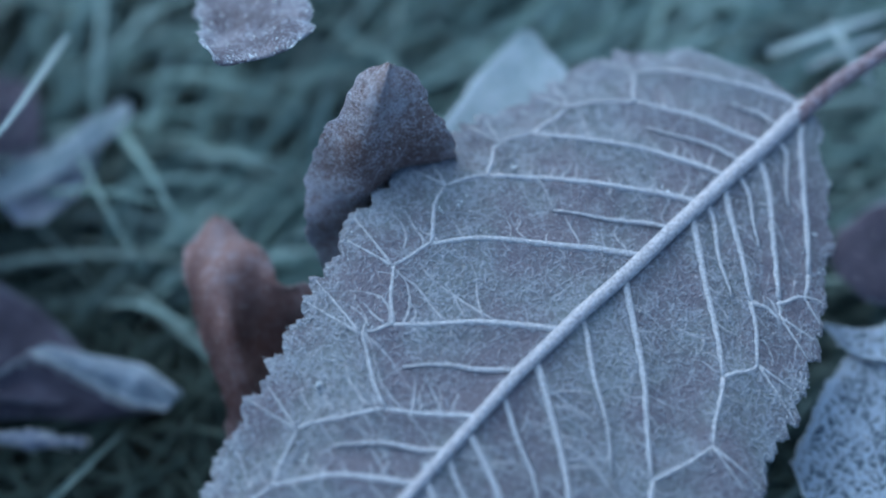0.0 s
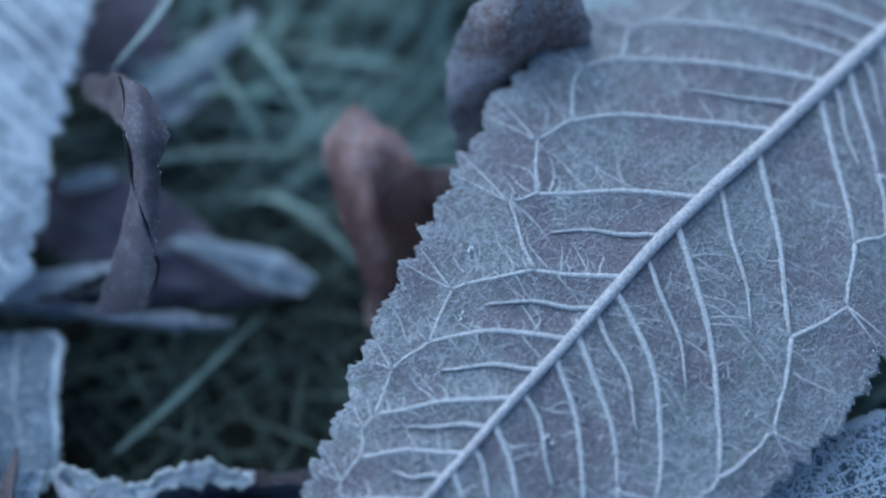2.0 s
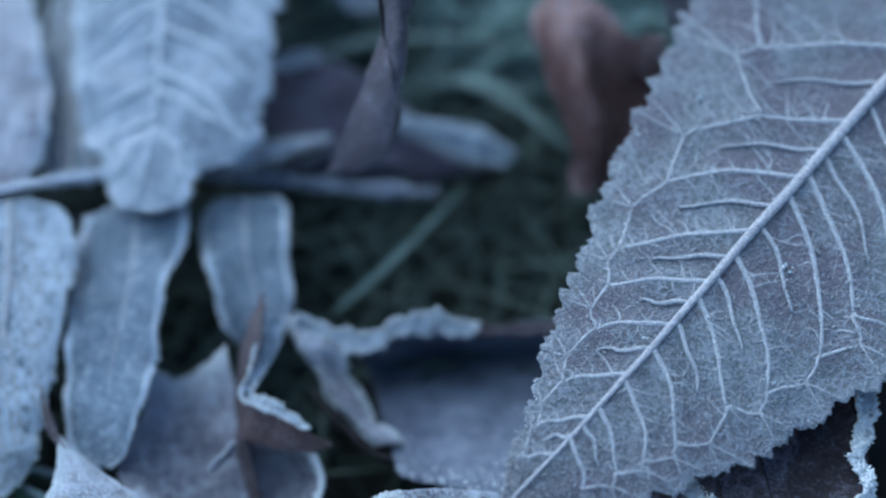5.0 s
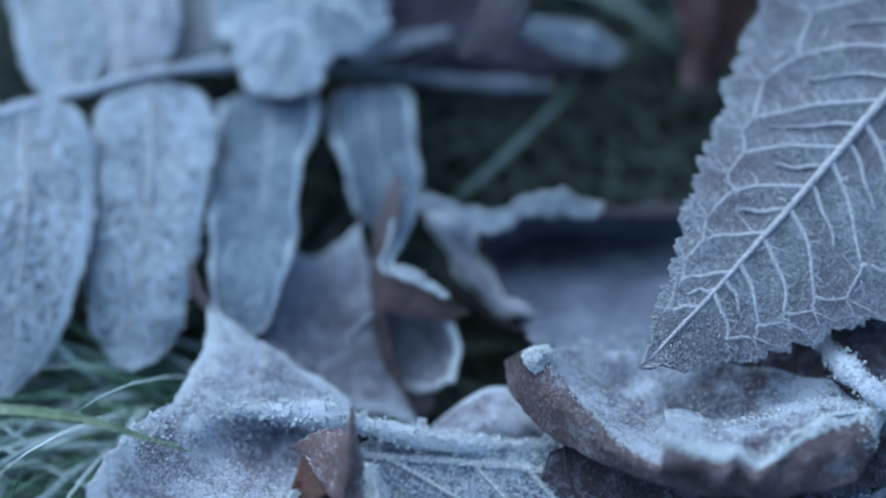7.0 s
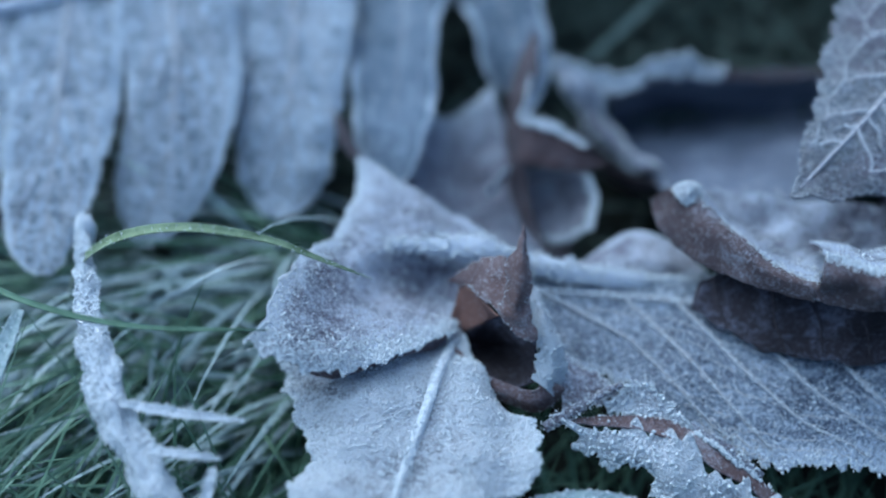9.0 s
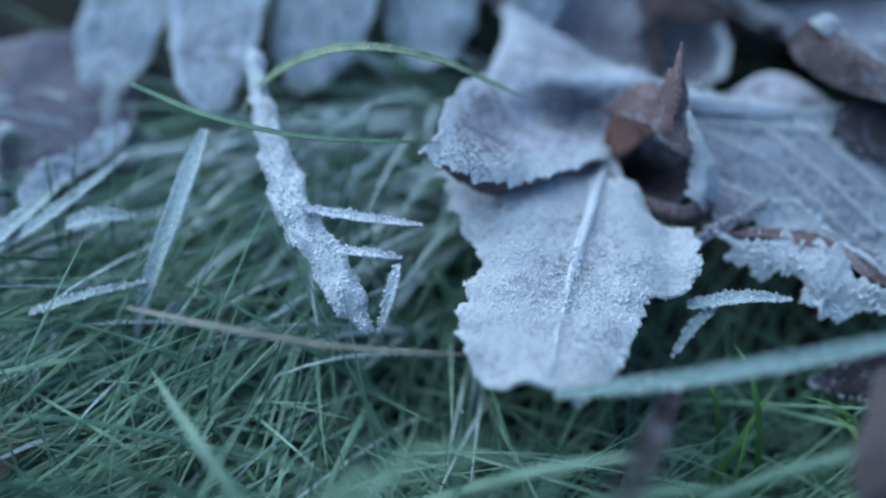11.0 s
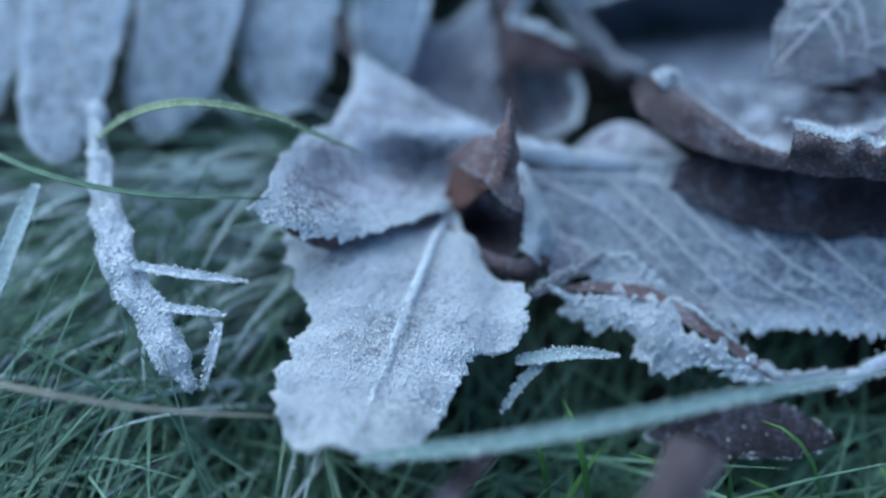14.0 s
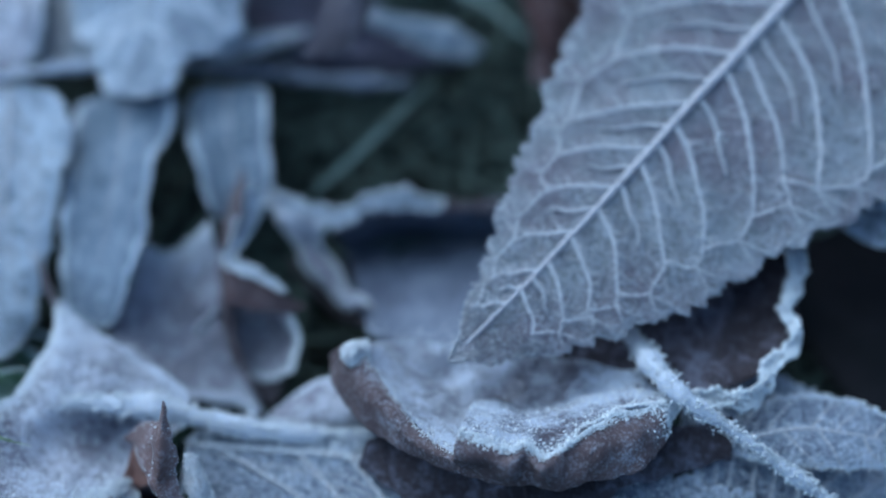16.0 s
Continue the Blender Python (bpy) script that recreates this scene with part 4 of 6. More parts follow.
LEAFLETS = [
    (M_BLUE, [(-0.1711, 0.0442, 0.0300), (-0.1699, 0.0181, 0.0300), (-0.1690, -0.0109, 0.0270)], .0094, .0088, TAPER, SHOULDER, "blue-grey frosted leaflet with a raised vein net"),
    (M_BLUE, [(-0.1542, 0.0491, 0.0300), (-0.1507, 0.0282, 0.0295), (-0.1512, 0.0140, 0.0260), (-0.1549, -0.0020, 0.0195)], .0108, .0096, TAPER, SHOULDER, "blue-grey frosted leaflet with a raised vein net"),
    (M_BLUE, [(-0.1326, 0.0535, 0.0290), (-0.1309, 0.0369, 0.0280), (-0.1316, 0.0197, 0.0250), (-0.1338, 0.0041, 0.0180)], .0102, .0100, SHOULDER, SHOULDER, "blue-grey frosted leaflet beside its twin"),
    (M_SLATE, [(-0.1133, 0.0574, 0.0220), (-0.1117, 0.0425, 0.0245), (-0.1126, 0.0273, 0.0250), (-0.1133, 0.0172, 0.0235), (-0.1129, 0.0094, 0.0200)], .0087, .0092, WAISTED, [(0, .3), (.05, .92), (.2, 1), (.5, .9), (.75, .72), (.9, .6), (.97, .4), (1, .08)], "smooth slate-blue leaflet with a pale rim"),
    (M_SLATE, [(-0.0952, 0.0601, 0.0180), (-0.0933, 0.0477, 0.0200), (-0.0915, 0.0393, 0.0180), (-0.0925, 0.0324, 0.0140)], .0074, .0074, SHOULDER, SHOULDER, "smooth slate-blue leaflet, short and rounded"),
    (M_MAUVE, [(-0.1380, 0.0562, 0.0260), (-0.1410, 0.0758, 0.0270), (-0.1502, 0.1146, 0.0220)], .0094, .0094, LEAFLET, LEAFLET, "mauve frosted leaflet above the stalk"),
    (M_BLUE, [(-0.1473, 0.0521, 0.0280), (-0.1514, 0.0676, 0.0280), (-0.1632, 0.0943, 0.0240)], .0072, .0060, LEAFLET, LEAFLET, "blue frosted leaflet above the stalk"),
    (M_BLUE, [(-0.1271, 0.0635, 0.0200), (-0.1295, 0.0850, 0.0180), (-0.1315, 0.1199, 0.0160)], .0078, .0078, LEAFLET, LEAFLET, "frosted leaflet tucked under the pale leaf"),
    (M_BLUE, [(-0.1844, 0.0418, 0.0300), (-0.1862, 0.0194, 0.0280), (-0.1897, -0.0056, 0.0220)], .0088, .0082, TAPER, SHOULDER, "blue-grey frosted leaflet at the stalk's end"),
]
for i, (m, mid, wl, wr, pl, pr, text) in enumerate(LEAFLETS):
    leaf("leaflet", text, m, mid, wl * 1.09, wr * 1.09, under=compound, prof=pl, prof_r=pr, curl=(-22, -22), onset=(.6, .6), ripple=.0011, wave=.009, crumple=.0004,
         teeth=30, bite=.0006, ragged=.035, veins=7 if m != M_SLATE else 0, vein_r=.0003, lean=.55, vein_mat=M_VEIN, midrib=.0006 if m != M_SLATE else .0003, rime=3600 if m != M_SLATE else 2600, rime_size=.00052, rim_bias=.75, rows=90, seed=40 + i)

# ---- the heap of curled leaves ----
crumpled = sheet("crumpled_leaf", "crumpled mauve leaf drawn to a point, lower edge thickly frosted", M_CRUMP, [[(-0.1192, 0.0129, 0.0260), (-0.1192, 0.0047, 0.0265), (-0.1212, -0.0039, 0.0295), (-0.1253, -0.0102, 0.0340), (-0.1277, -0.0145, 0.0375), (-0.1299, -0.0232, 0.0415), (-0.1326, -0.0286, 0.0425)], [(-0.1187, 0.0124, 0.0265), (-0.1165, 0.0024, 0.0290), (-0.1172, -0.0063, 0.0305), (-0.1205, -0.0147, 0.0335), (-0.1226, -0.0226, 0.0365), (-0.1235, -0.0291, 0.0390), (-0.1222, -0.0319, 0.0380)], [(-0.1183, 0.0121, 0.0265), (-0.1130, 0.0014, 0.0290), (-0.1113, -0.0061, 0.0290), (-0.1124, -0.0128, 0.0265), (-0.1126, -0.0221, 0.0325), (-0.1131, -0.0286, 0.0350)], [(-0.1179, 0.0116, 0.0265), (-0.1089, 0.0013, 0.0280), (-0.1041, -0.0053, 0.0265), (-0.1045, -0.0111, 0.0235), (-0.1055, -0.0201, 0.0295), (-0.1072, -0.0251, 0.0320)], [(-0.1177, 0.0112, 0.0260), (-0.1076, 0.0043, 0.0250), (-0.0964, -0.0027, 0.0235), (-0.0945, -0.0075, 0.0230), (-0.0997, -0.0137, 0.0250), (-0.1029, -0.0215, 0.0285)]],
    rows=60, cols=90, crumple=.0009, wave=.010, ragged=.0005, fringe=.0009, rime=14000, rime_size=.00048, edges=("end", "end", "end", "near"), bias=.8, seed=51)
sheet("point", "dark brown tip of the drawn-out point", M_STEMLEAF, [[(-0.1234, 0.0212, 0.0262), (-0.1212, 0.0169, 0.0275), (-0.1179, 0.0106, 0.0268)], [(-0.1234, 0.0212, 0.0260), (-0.1224, 0.0156, 0.0250), (-0.1196, 0.0115, 0.0252)]], under=crumpled, crumple=.0002, rime=60, rime_size=.0003, edges=("near",), seed=151)
sheet("underside", "shaded brown edge under the frosted margin", M_HORN, [[(-0.1317, -0.0265, 0.0385), (-0.1222, -0.0291, 0.0345), (-0.1149, -0.0281, 0.0335), (-0.1086, -0.0246, 0.0305), (-0.1033, -0.0210, 0.0275)], [(-0.1303, -0.0258, 0.0350), (-0.1238, -0.0298, 0.0320), (-0.1157, -0.0290, 0.0300), (-0.1087, -0.0261, 0.0285), (-0.1027, -0.0219, 0.0270)]], under=crumpled, crumple=.0004, ragged=.0003, seed=112)
stem("frosted_stalk", "thick white-frosted leaf stalk lying across the heap", M_MAUVE, [(-0.1127, -0.0074, 0.0310), (-0.0998, -0.0082, 0.0305), (-0.0887, -0.0101, 0.0285), (-0.0791, -0.0115, 0.0270), (-0.0563, -0.0115, 0.0240), (-0.0348, -0.0113, 0.0220)], (.0009, .0020, .0019, .0016, .0014, .0012, .0010, .0008, .0006), "stalk",
    rime=9000, rime_size=.0006, lumps=.24)
sheet("mauve_leaf", "mauve-brown leaf with a hollowed frosted top rim", M_CRUMP, [[(-0.1081, 0.0273, 0.0165), (-0.1053, 0.0269, 0.0145), (-0.1022, 0.0275, 0.0140), (-0.0986, 0.0292, 0.0165), (-0.0955, 0.0308, 0.0190)], [(-0.1101, 0.0188, 0.0160), (-0.1052, 0.0193, 0.0130), (-0.0991, 0.0207, 0.0125), (-0.0932, 0.0225, 0.0160)], [(-0.1115, 0.0100, 0.0190), (-0.1050, 0.0098, 0.0140), (-0.0976, 0.0107, 0.0120), (-0.0915, 0.0119, 0.0120)], [(-0.1053, 0.0009, 0.0225), (-0.0979, -0.0018, 0.0180), (-0.0917, -0.0024, 0.0135), (-0.0848, -0.0036, 0.0100)]], ragged=.0005, crumple=.0010, wave=.010, rime=1100, edges=("near",), seed=55)
twisted = sheet("twisted_leaf", "dry brown leaf twisted into folds with frosted rims", M_STEMLEAF, [[(-0.0885, 0.0367, 0.0280), (-0.0912, 0.0323, 0.0235), (-0.0930, 0.0243, 0.0185), (-0.0933, 0.0142, 0.0140), (-0.0901, 0.0029, 0.0100)], [(-0.0883, 0.0365, 0.0280), (-0.0879, 0.0298, 0.0265), (-0.0904, 0.0199, 0.0240), (-0.0909, 0.0127, 0.0190), (-0.0857, -0.0017, 0.0100)]], crumple=.0006, wave=.006, ragged=.0003, seed=52)
sheet("frosted_fold", "pale frosted fold", M_BLUE, [[(-0.0877, 0.0335, 0.0265), (-0.0895, 0.0264, 0.0255), (-0.0913, 0.0205, 0.0250), (-0.0904, 0.0187, 0.0250), (-0.0854, 0.0166, 0.0255), (-0.0802, 0.0139, 0.0245)], [(-0.0848, 0.0341, 0.0235), (-0.0867, 0.0277, 0.0225), (-0.0892, 0.0223, 0.0235), (-0.0886, 0.0201, 0.0245), (-0.0849, 0.0182, 0.0250), (-0.0799, 0.0149, 0.0243)]],
    under=twisted, crumple=.0006, wave=.004, ragged=.0004, rime=1300, rime_size=.0006, edges=("far", "near"), seed=53)
sheet("brown_fold", "brown edge below the frosted fold", M_HORN, [[(-0.0913, 0.0196, 0.0246), (-0.0864, 0.0170, 0.0252), (-0.0811, 0.0142, 0.0243), (-0.0766, 0.0124, 0.0222)], [(-0.0919, 0.0144, 0.0195), (-0.0873, 0.0128, 0.0205), (-0.0815, 0.0116, 0.0210), (-0.0764, 0.0122, 0.0218)]], under=twisted, crumple=.0005, ragged=.0003, seed=54)
sheet("bowl", "hollow mauve lobe with a pale rim", M_BROWNF, [[(-0.0908, 0.0143, 0.0185), (-0.0862, 0.0133, 0.0185), (-0.0814, 0.0125, 0.0190), (-0.0789, 0.0116, 0.0195)], [(-0.0901, 0.0100, 0.0135), (-0.0860, 0.0112, 0.0110), (-0.0812, 0.0098, 0.0135), (-0.0780, 0.0075, 0.0185)], [(-0.0880, 0.0036, 0.0120), (-0.0852, 0.0026, 0.0105), (-0.0819, 0.0024, 0.0135), (-0.0790, 0.0022, 0.0175)]], under=twisted, crumple=.0005, rime=1800, rime_size=.0006, edges=("end", "end", "far"), bias=.95, seed=101)
sheet("bowl", "dark tip of the lobe", M_STEMLEAF, [[(-0.0899, 0.0072, 0.0125), (-0.0876, 0.0038, 0.0115), (-0.0847, 0.0032, 0.0105), (-0.0808, 0.0030, 0.0125)], [(-0.0883, 0.0033, 0.0090), (-0.0861, 0.0007, 0.0080), (-0.0836, -0.0006, 0.0075), (-0.0817, 0.0026, 0.0105)]], under=twisted, crumple=.0004, seed=102)
sheet("leaf_shard", "pale leaf shard leaning on the twisted leaf", M_MAUVE, [[(-0.0975, 0.0102, 0.0165), (-0.0950, 0.0122, 0.0178), (-0.0929, 0.0140, 0.0190)], [(-0.0965, 0.0101, 0.0150), (-0.0943, 0.0121, 0.0155), (-0.0925, 0.0146, 0.0165)]], ragged=.0004, rime=120, rime_size=.0004, edges=("near",), seed=103)
sheet("slate_leaf", "hollow slate-blue leaf sloping down from the frosted edge", M_HOLLOW, [[(-0.0745, 0.0313, 0.0155), (-0.0642, 0.0337, 0.0160), (-0.0526, 0.0352, 0.0155), (-0.0377, 0.0370, 0.0140), (-0.0242, 0.0369, 0.0140)], [(-0.0725, 0.0317, 0.0035), (-0.0611, 0.0357, 0.0010), (-0.0490, 0.0367, 0.0010), (-0.0351, 0.0363, 0.0020), (-0.0216, 0.0350, 0.0040)], [(-0.0694, 0.0209, 0.0100), (-0.0607, 0.0231, 0.0080), (-0.0507, 0.0223, 0.0095), (-0.0391, 0.0212, 0.0125), (-0.0267, 0.0203, 0.0150)], [(-0.0659, 0.0093, 0.0180), (-0.0597, 0.0065, 0.0205), (-0.0518, 0.0047, 0.0230), (-0.0422, 0.0037, 0.0260), (-0.0317, 0.0037, 0.0280)]],
    ragged=.0004, crumple=.0007, wave=.012, rime=300, edges=("far",), seed=56)
ridge = sheet("crinkled_edge_leaf", "torn leaf edge thick with crinkled frost", M_BLUE, [[(-0.0853, 0.0360, 0.0205), (-0.0797, 0.0348, 0.0190), (-0.0736, 0.0336, 0.0185), (-0.0681, 0.0347, 0.0195), (-0.0613, 0.0366, 0.0195), (-0.0561, 0.0360, 0.0185), (-0.0529, 0.0359, 0.0175)], [(-0.0833, 0.0307, 0.0175), (-0.0782, 0.0307, 0.0175), (-0.0728, 0.0305, 0.0170), (-0.0673, 0.0323, 0.0180), (-0.0613, 0.0339, 0.0175), (-0.0560, 0.0341, 0.0168), (-0.0529, 0.0344, 0.0165)]],
    ragged=.0010, crumple=.0007, wave=.005, rime=4200, rime_size=.0006, bias=.8, edges=("far", "near"), cols=110, seed=57)
sheet("frosted_fold", "frost-crusted fold falling from the edge", M_CRUMP, [[(-0.0849, 0.0348, 0.0205), (-0.0823, 0.0298, 0.0170), (-0.0792, 0.0254, 0.0145), (-0.0753, 0.0207, 0.0135), (-0.0700, 0.0153, 0.0140)], [(-0.0804, 0.0318, 0.0205), (-0.0792, 0.0272, 0.0190), (-0.0765, 0.0231, 0.0175), (-0.0733, 0.0189, 0.0168), (-0.0679, 0.0142, 0.0165)], [(-0.0747, 0.0309, 0.0180), (-0.0756, 0.0284, 0.0150), (-0.0734, 0.0248, 0.0135), (-0.0703, 0.0201, 0.0140), (-0.0655, 0.0147, 0.0155)]], under=ridge, ragged=.0010, crumple=.0008, wave=.006, rime=2600, rime_size=.0005, bias=.8, edges=("far", "near"), seed=58)
sheet("dark_edge", "bare purple-brown edge", M_STEMLEAF, [[(-0.0544, 0.0361, 0.0172), (-0.0475, 0.0359, 0.0160), (-0.0380, 0.0365, 0.0150), (-0.0306, 0.0369, 0.0150)], [(-0.0545, 0.0336, 0.0165), (-0.0476, 0.0342, 0.0155), (-0.0380, 0.0351, 0.0146), (-0.0307, 0.0357, 0.0146)]], under=ridge, ragged=.0004, crumple=.0005, rime=90, rime_size=.0003, seed=158)
sheet("brown_fold", "brown side under the fold", M_STEMLEAF, [[(-0.0814, 0.0248, 0.0155), (-0.0764, 0.0192, 0.0148), (-0.0707, 0.0142, 0.0150), (-0.0646, 0.0117, 0.0165)], [(-0.0795, 0.0226, 0.0090), (-0.0745, 0.0176, 0.0085), (-0.0687, 0.0136, 0.0095), (-0.0636, 0.0119, 0.0130)]], under=ridge, crumple=.0005, seed=159)
rolled = sheet("rolled_leaf", "brown leaf with rolled frosty rim, pale frost inside", M_INNER, [[(-0.0657, 0.0027, 0.0310), (-0.0563, 0.0040, 0.0275), (-0.0459, 0.0027, 0.0270), (-0.0348, 0.0014, 0.0275), (-0.0209, -0.0030, 0.0310)], [(-0.0661, -0.0006, 0.0325), (-0.0583, -0.0034, 0.0285), (-0.0472, -0.0052, 0.0280), (-0.0354, -0.0061, 0.0290), (-0.0182, -0.0074, 0.0335)], [(-0.0642, -0.0034, 0.0345), (-0.0567, -0.0099, 0.0340), (-0.0481, -0.0155, 0.0365), (-0.0387, -0.0158, 0.0375), (-0.0282, -0.0129, 0.0375), (-0.0161, -0.0095, 0.0360)]],
    rows=44, cols=90, crumple=.0013, wave=.008, rime=2600, rime_size=.0004, bias=.2, seed=59)
sheet("rolled_rim", "brown rolled rim with frost crumbs", M_RIM, [[(-0.0494, -0.0169, 0.0470), (-0.0460, -0.0181, 0.0465), (-0.0425, -0.0195, 0.0462), (-0.0397, -0.0187, 0.0462), (-0.0372, -0.0202, 0.0455), (-0.0339, -0.0186, 0.0450), (-0.0301, -0.0156, 0.0440), (-0.0246, -0.0126, 0.0420), (-0.0159, -0.0096, 0.0375)], [(-0.0502, -0.0199, 0.0462), (-0.0461, -0.0212, 0.0462), (-0.0423, -0.0224, 0.0466), (-0.0396, -0.0209, 0.0450), (-0.0375, -0.0231, 0.0468), (-0.0339, -0.0210, 0.0445), (-0.0289, -0.0190, 0.0440), (-0.0229, -0.0166, 0.0422), (-0.0165, -0.0110, 0.0380)], [(-0.0499, -0.0216, 0.0405), (-0.0449, -0.0229, 0.0412), (-0.0404, -0.0237, 0.0416), (-0.0363, -0.0242, 0.0416), (-0.0329, -0.0236, 0.0413), (-0.0286, -0.0224, 0.0408), (-0.0233, -0.0213, 0.0395), (-0.0191, -0.0174, 0.0380), (-0.0159, -0.0108, 0.0368)]],
    under=rolled, crumple=.0007, wave=.0035, ragged=.0004, fringe=.0005, rime=6500, rime_size=.00045, edges=("near", "near", "near", "end"), bias=1.0, cols=110, rows=34, seed=74)
sheet("rolled_rim", "mauve-brown rolled leaf margin", M_RIM, [[(-0.0658, 0.0014, 0.0350), (-0.0623, -0.0056, 0.0370), (-0.0580, -0.0116, 0.0385), (-0.0538, -0.0164, 0.0405), (-0.0495, -0.0195, 0.0425)], [(-0.0685, 0.0005, 0.0352), (-0.0655, -0.0066, 0.0372), (-0.0606, -0.0123, 0.0388), (-0.0552, -0.0175, 0.0408), (-0.0497, -0.0206, 0.0424)], [(-0.0709, 0.0009, 0.0300), (-0.0693, -0.0051, 0.0310), (-0.0652, -0.0111, 0.0330), (-0.0591, -0.0165, 0.0362), (-0.0498, -0.0214, 0.0398)]], under=rolled, crumple=.0006, wave=.006, ragged=.0003, rime=500, rime_size=.00035, edges=("near",), bias=1.0, seed=60)
sheet("inner_slope", "frosted inner slope of the rim", M_INNER, [[(-0.0494, -0.0168, 0.0468), (-0.0459, -0.0180, 0.0463), (-0.0425, -0.0195, 0.0460), (-0.0396, -0.0186, 0.0460), (-0.0372, -0.0201, 0.0453), (-0.0339, -0.0185, 0.0448), (-0.0301, -0.0156, 0.0438), (-0.0246, -0.0125, 0.0418), (-0.0159, -0.0095, 0.0373)], [(-0.0482, -0.0122, 0.0400), (-0.0431, -0.0131, 0.0395), (-0.0388, -0.0138, 0.0395), (-0.0327, -0.0127, 0.0390), (-0.0286, -0.0112, 0.0385), (-0.0236, -0.0096, 0.0375), (-0.0163, -0.0081, 0.0365)], [(-0.0472, -0.0081, 0.0330), (-0.0422, -0.0082, 0.0320), (-0.0377, -0.0087, 0.0320), (-0.0315, -0.0080, 0.0325), (-0.0253, -0.0074, 0.0335), (-0.0175, -0.0069, 0.0345)]], under=rolled, crumple=.0007, wave=.005, ragged=.0003, rime=2200, rime_size=.0005, edges=("near",), bias=.55, cols=80, seed=116)
sheet("inner_slope", "frosted inner slope of the side rim", M_INNER, [[(-0.0658, 0.0014, 0.0348), (-0.0623, -0.0056, 0.0368), (-0.0580, -0.0115, 0.0383), (-0.0538, -0.0163, 0.0403), (-0.0494, -0.0194, 0.0423)], [(-0.0640, 0.0012, 0.0330), (-0.0600, -0.0042, 0.0330), (-0.0556, -0.0090, 0.0340), (-0.0515, -0.0130, 0.0360), (-0.0481, -0.0163, 0.0390)], [(-0.0610, 0.0029, 0.0290), (-0.0569, -0.0019, 0.0285), (-0.0523, -0.0054, 0.0285), (-0.0488, -0.0089, 0.0300), (-0.0460, -0.0124, 0.0330)]], under=rolled, crumple=.0006, wave=.006, rime=700, rime_size=.0004, edges=("near",), bias=.4, seed=117)
sheet("frost_knob", "white frosted knob at the end of the rim", M_WHITE, [[(-0.0682, 0.0004, 0.0345), (-0.0660, 0.0015, 0.0360), (-0.0642, 0.0018, 0.0345)], [(-0.0677, -0.0022, 0.0368), (-0.0658, -0.0015, 0.0385), (-0.0640, -0.0008, 0.0355)], [(-0.0664, -0.0034, 0.0365), (-0.0654, -0.0034, 0.0375), (-0.0640, -0.0018, 0.0345)]], under=rolled, crumple=.0007, wave=.003, rime=900, rime_size=.0004, bias=.2, seed=104)
hood = sheet("hooded_leaf", "brown dry leaf curled up into a hood and horn", M_HORN, [[(-0.1038, -0.0128, 0.0290), (-0.1014, -0.0126, 0.0325), (-0.0986, -0.0122, 0.0360), (-0.0947, -0.0127, 0.0370)], [(-0.1025, -0.0137, 0.0300), (-0.0998, -0.0149, 0.0345), (-0.0972, -0.0159, 0.0375), (-0.0945, -0.0166, 0.0385)], [(-0.1018, -0.0140, 0.0300), (-0.1002, -0.0161, 0.0332), (-0.0980, -0.0198, 0.0362), (-0.0957, -0.0226, 0.0382)]],
    crumple=.0003, wave=.005, ragged=.0003, rime=160, rime_size=.0003, edges=("near", "far"), bias=1.0, seed=61)
sheet("inner_face", "red-brown inner face", M_RED, [[(-0.1018, -0.0136, 0.0295), (-0.1002, -0.0160, 0.0327), (-0.0980, -0.0197, 0.0357), (-0.0959, -0.0225, 0.0377)], [(-0.1028, -0.0175, 0.0285), (-0.1011, -0.0180, 0.0280), (-0.0986, -0.0196, 0.0310), (-0.0964, -0.0214, 0.0350)], [(-0.1042, -0.0220, 0.0280), (-0.1024, -0.0210, 0.0265), (-0.1007, -0.0205, 0.0270), (-0.0967, -0.0205, 0.0320)]], under=hood, crumple=.0004, seed=62)
sheet("horn", "pointed horn", M_HORN, [[(-0.0927, -0.0127, 0.0480), (-0.0935, -0.0149, 0.0460), (-0.0949, -0.0164, 0.0430), (-0.0951, -0.0198, 0.0410), (-0.0959, -0.0225, 0.0386), (-0.0935, -0.0256, 0.0376), (-0.0910, -0.0263, 0.0370)], [(-0.0927, -0.0127, 0.0480), (-0.0929, -0.0156, 0.0470), (-0.0933, -0.0183, 0.0458), (-0.0933, -0.0213, 0.0440), (-0.0939, -0.0238, 0.0415), (-0.0924, -0.0254, 0.0395), (-0.0909, -0.0261, 0.0370)], [(-0.0927, -0.0127, 0.0480), (-0.0921, -0.0152, 0.0458), (-0.0916, -0.0190, 0.0422), (-0.0918, -0.0209, 0.0408), (-0.0913, -0.0232, 0.0390), (-0.0908, -0.0256, 0.0372)]], under=hood, crumple=.0004, wave=.004, ragged=.0003, rime=160, rime_size=.0003, edges=("near", "far"), bias=1.0, seed=105)
# Brown inner sheet made extra dark, so the curl's shade is in its colour.
sheet("hollow", "brown inside of the curl, its shade put into the colour", M_DIM, [[(-0.1041, -0.0220, 0.0275), (-0.1007, -0.0203, 0.0260), (-0.0960, -0.0208, 0.0325), (-0.0909, -0.0261, 0.0360)], [(-0.1028, -0.0239, 0.0265), (-0.0995, -0.0221, 0.0220), (-0.0951, -0.0219, 0.0215), (-0.0905, -0.0274, 0.0310)], [(-0.1012, -0.0261, 0.0275), (-0.0976, -0.0286, 0.0280), (-0.0940, -0.0307, 0.0290), (-0.0900, -0.0305, 0.0310)]], under=hood, crumple=.0003, seed=64)
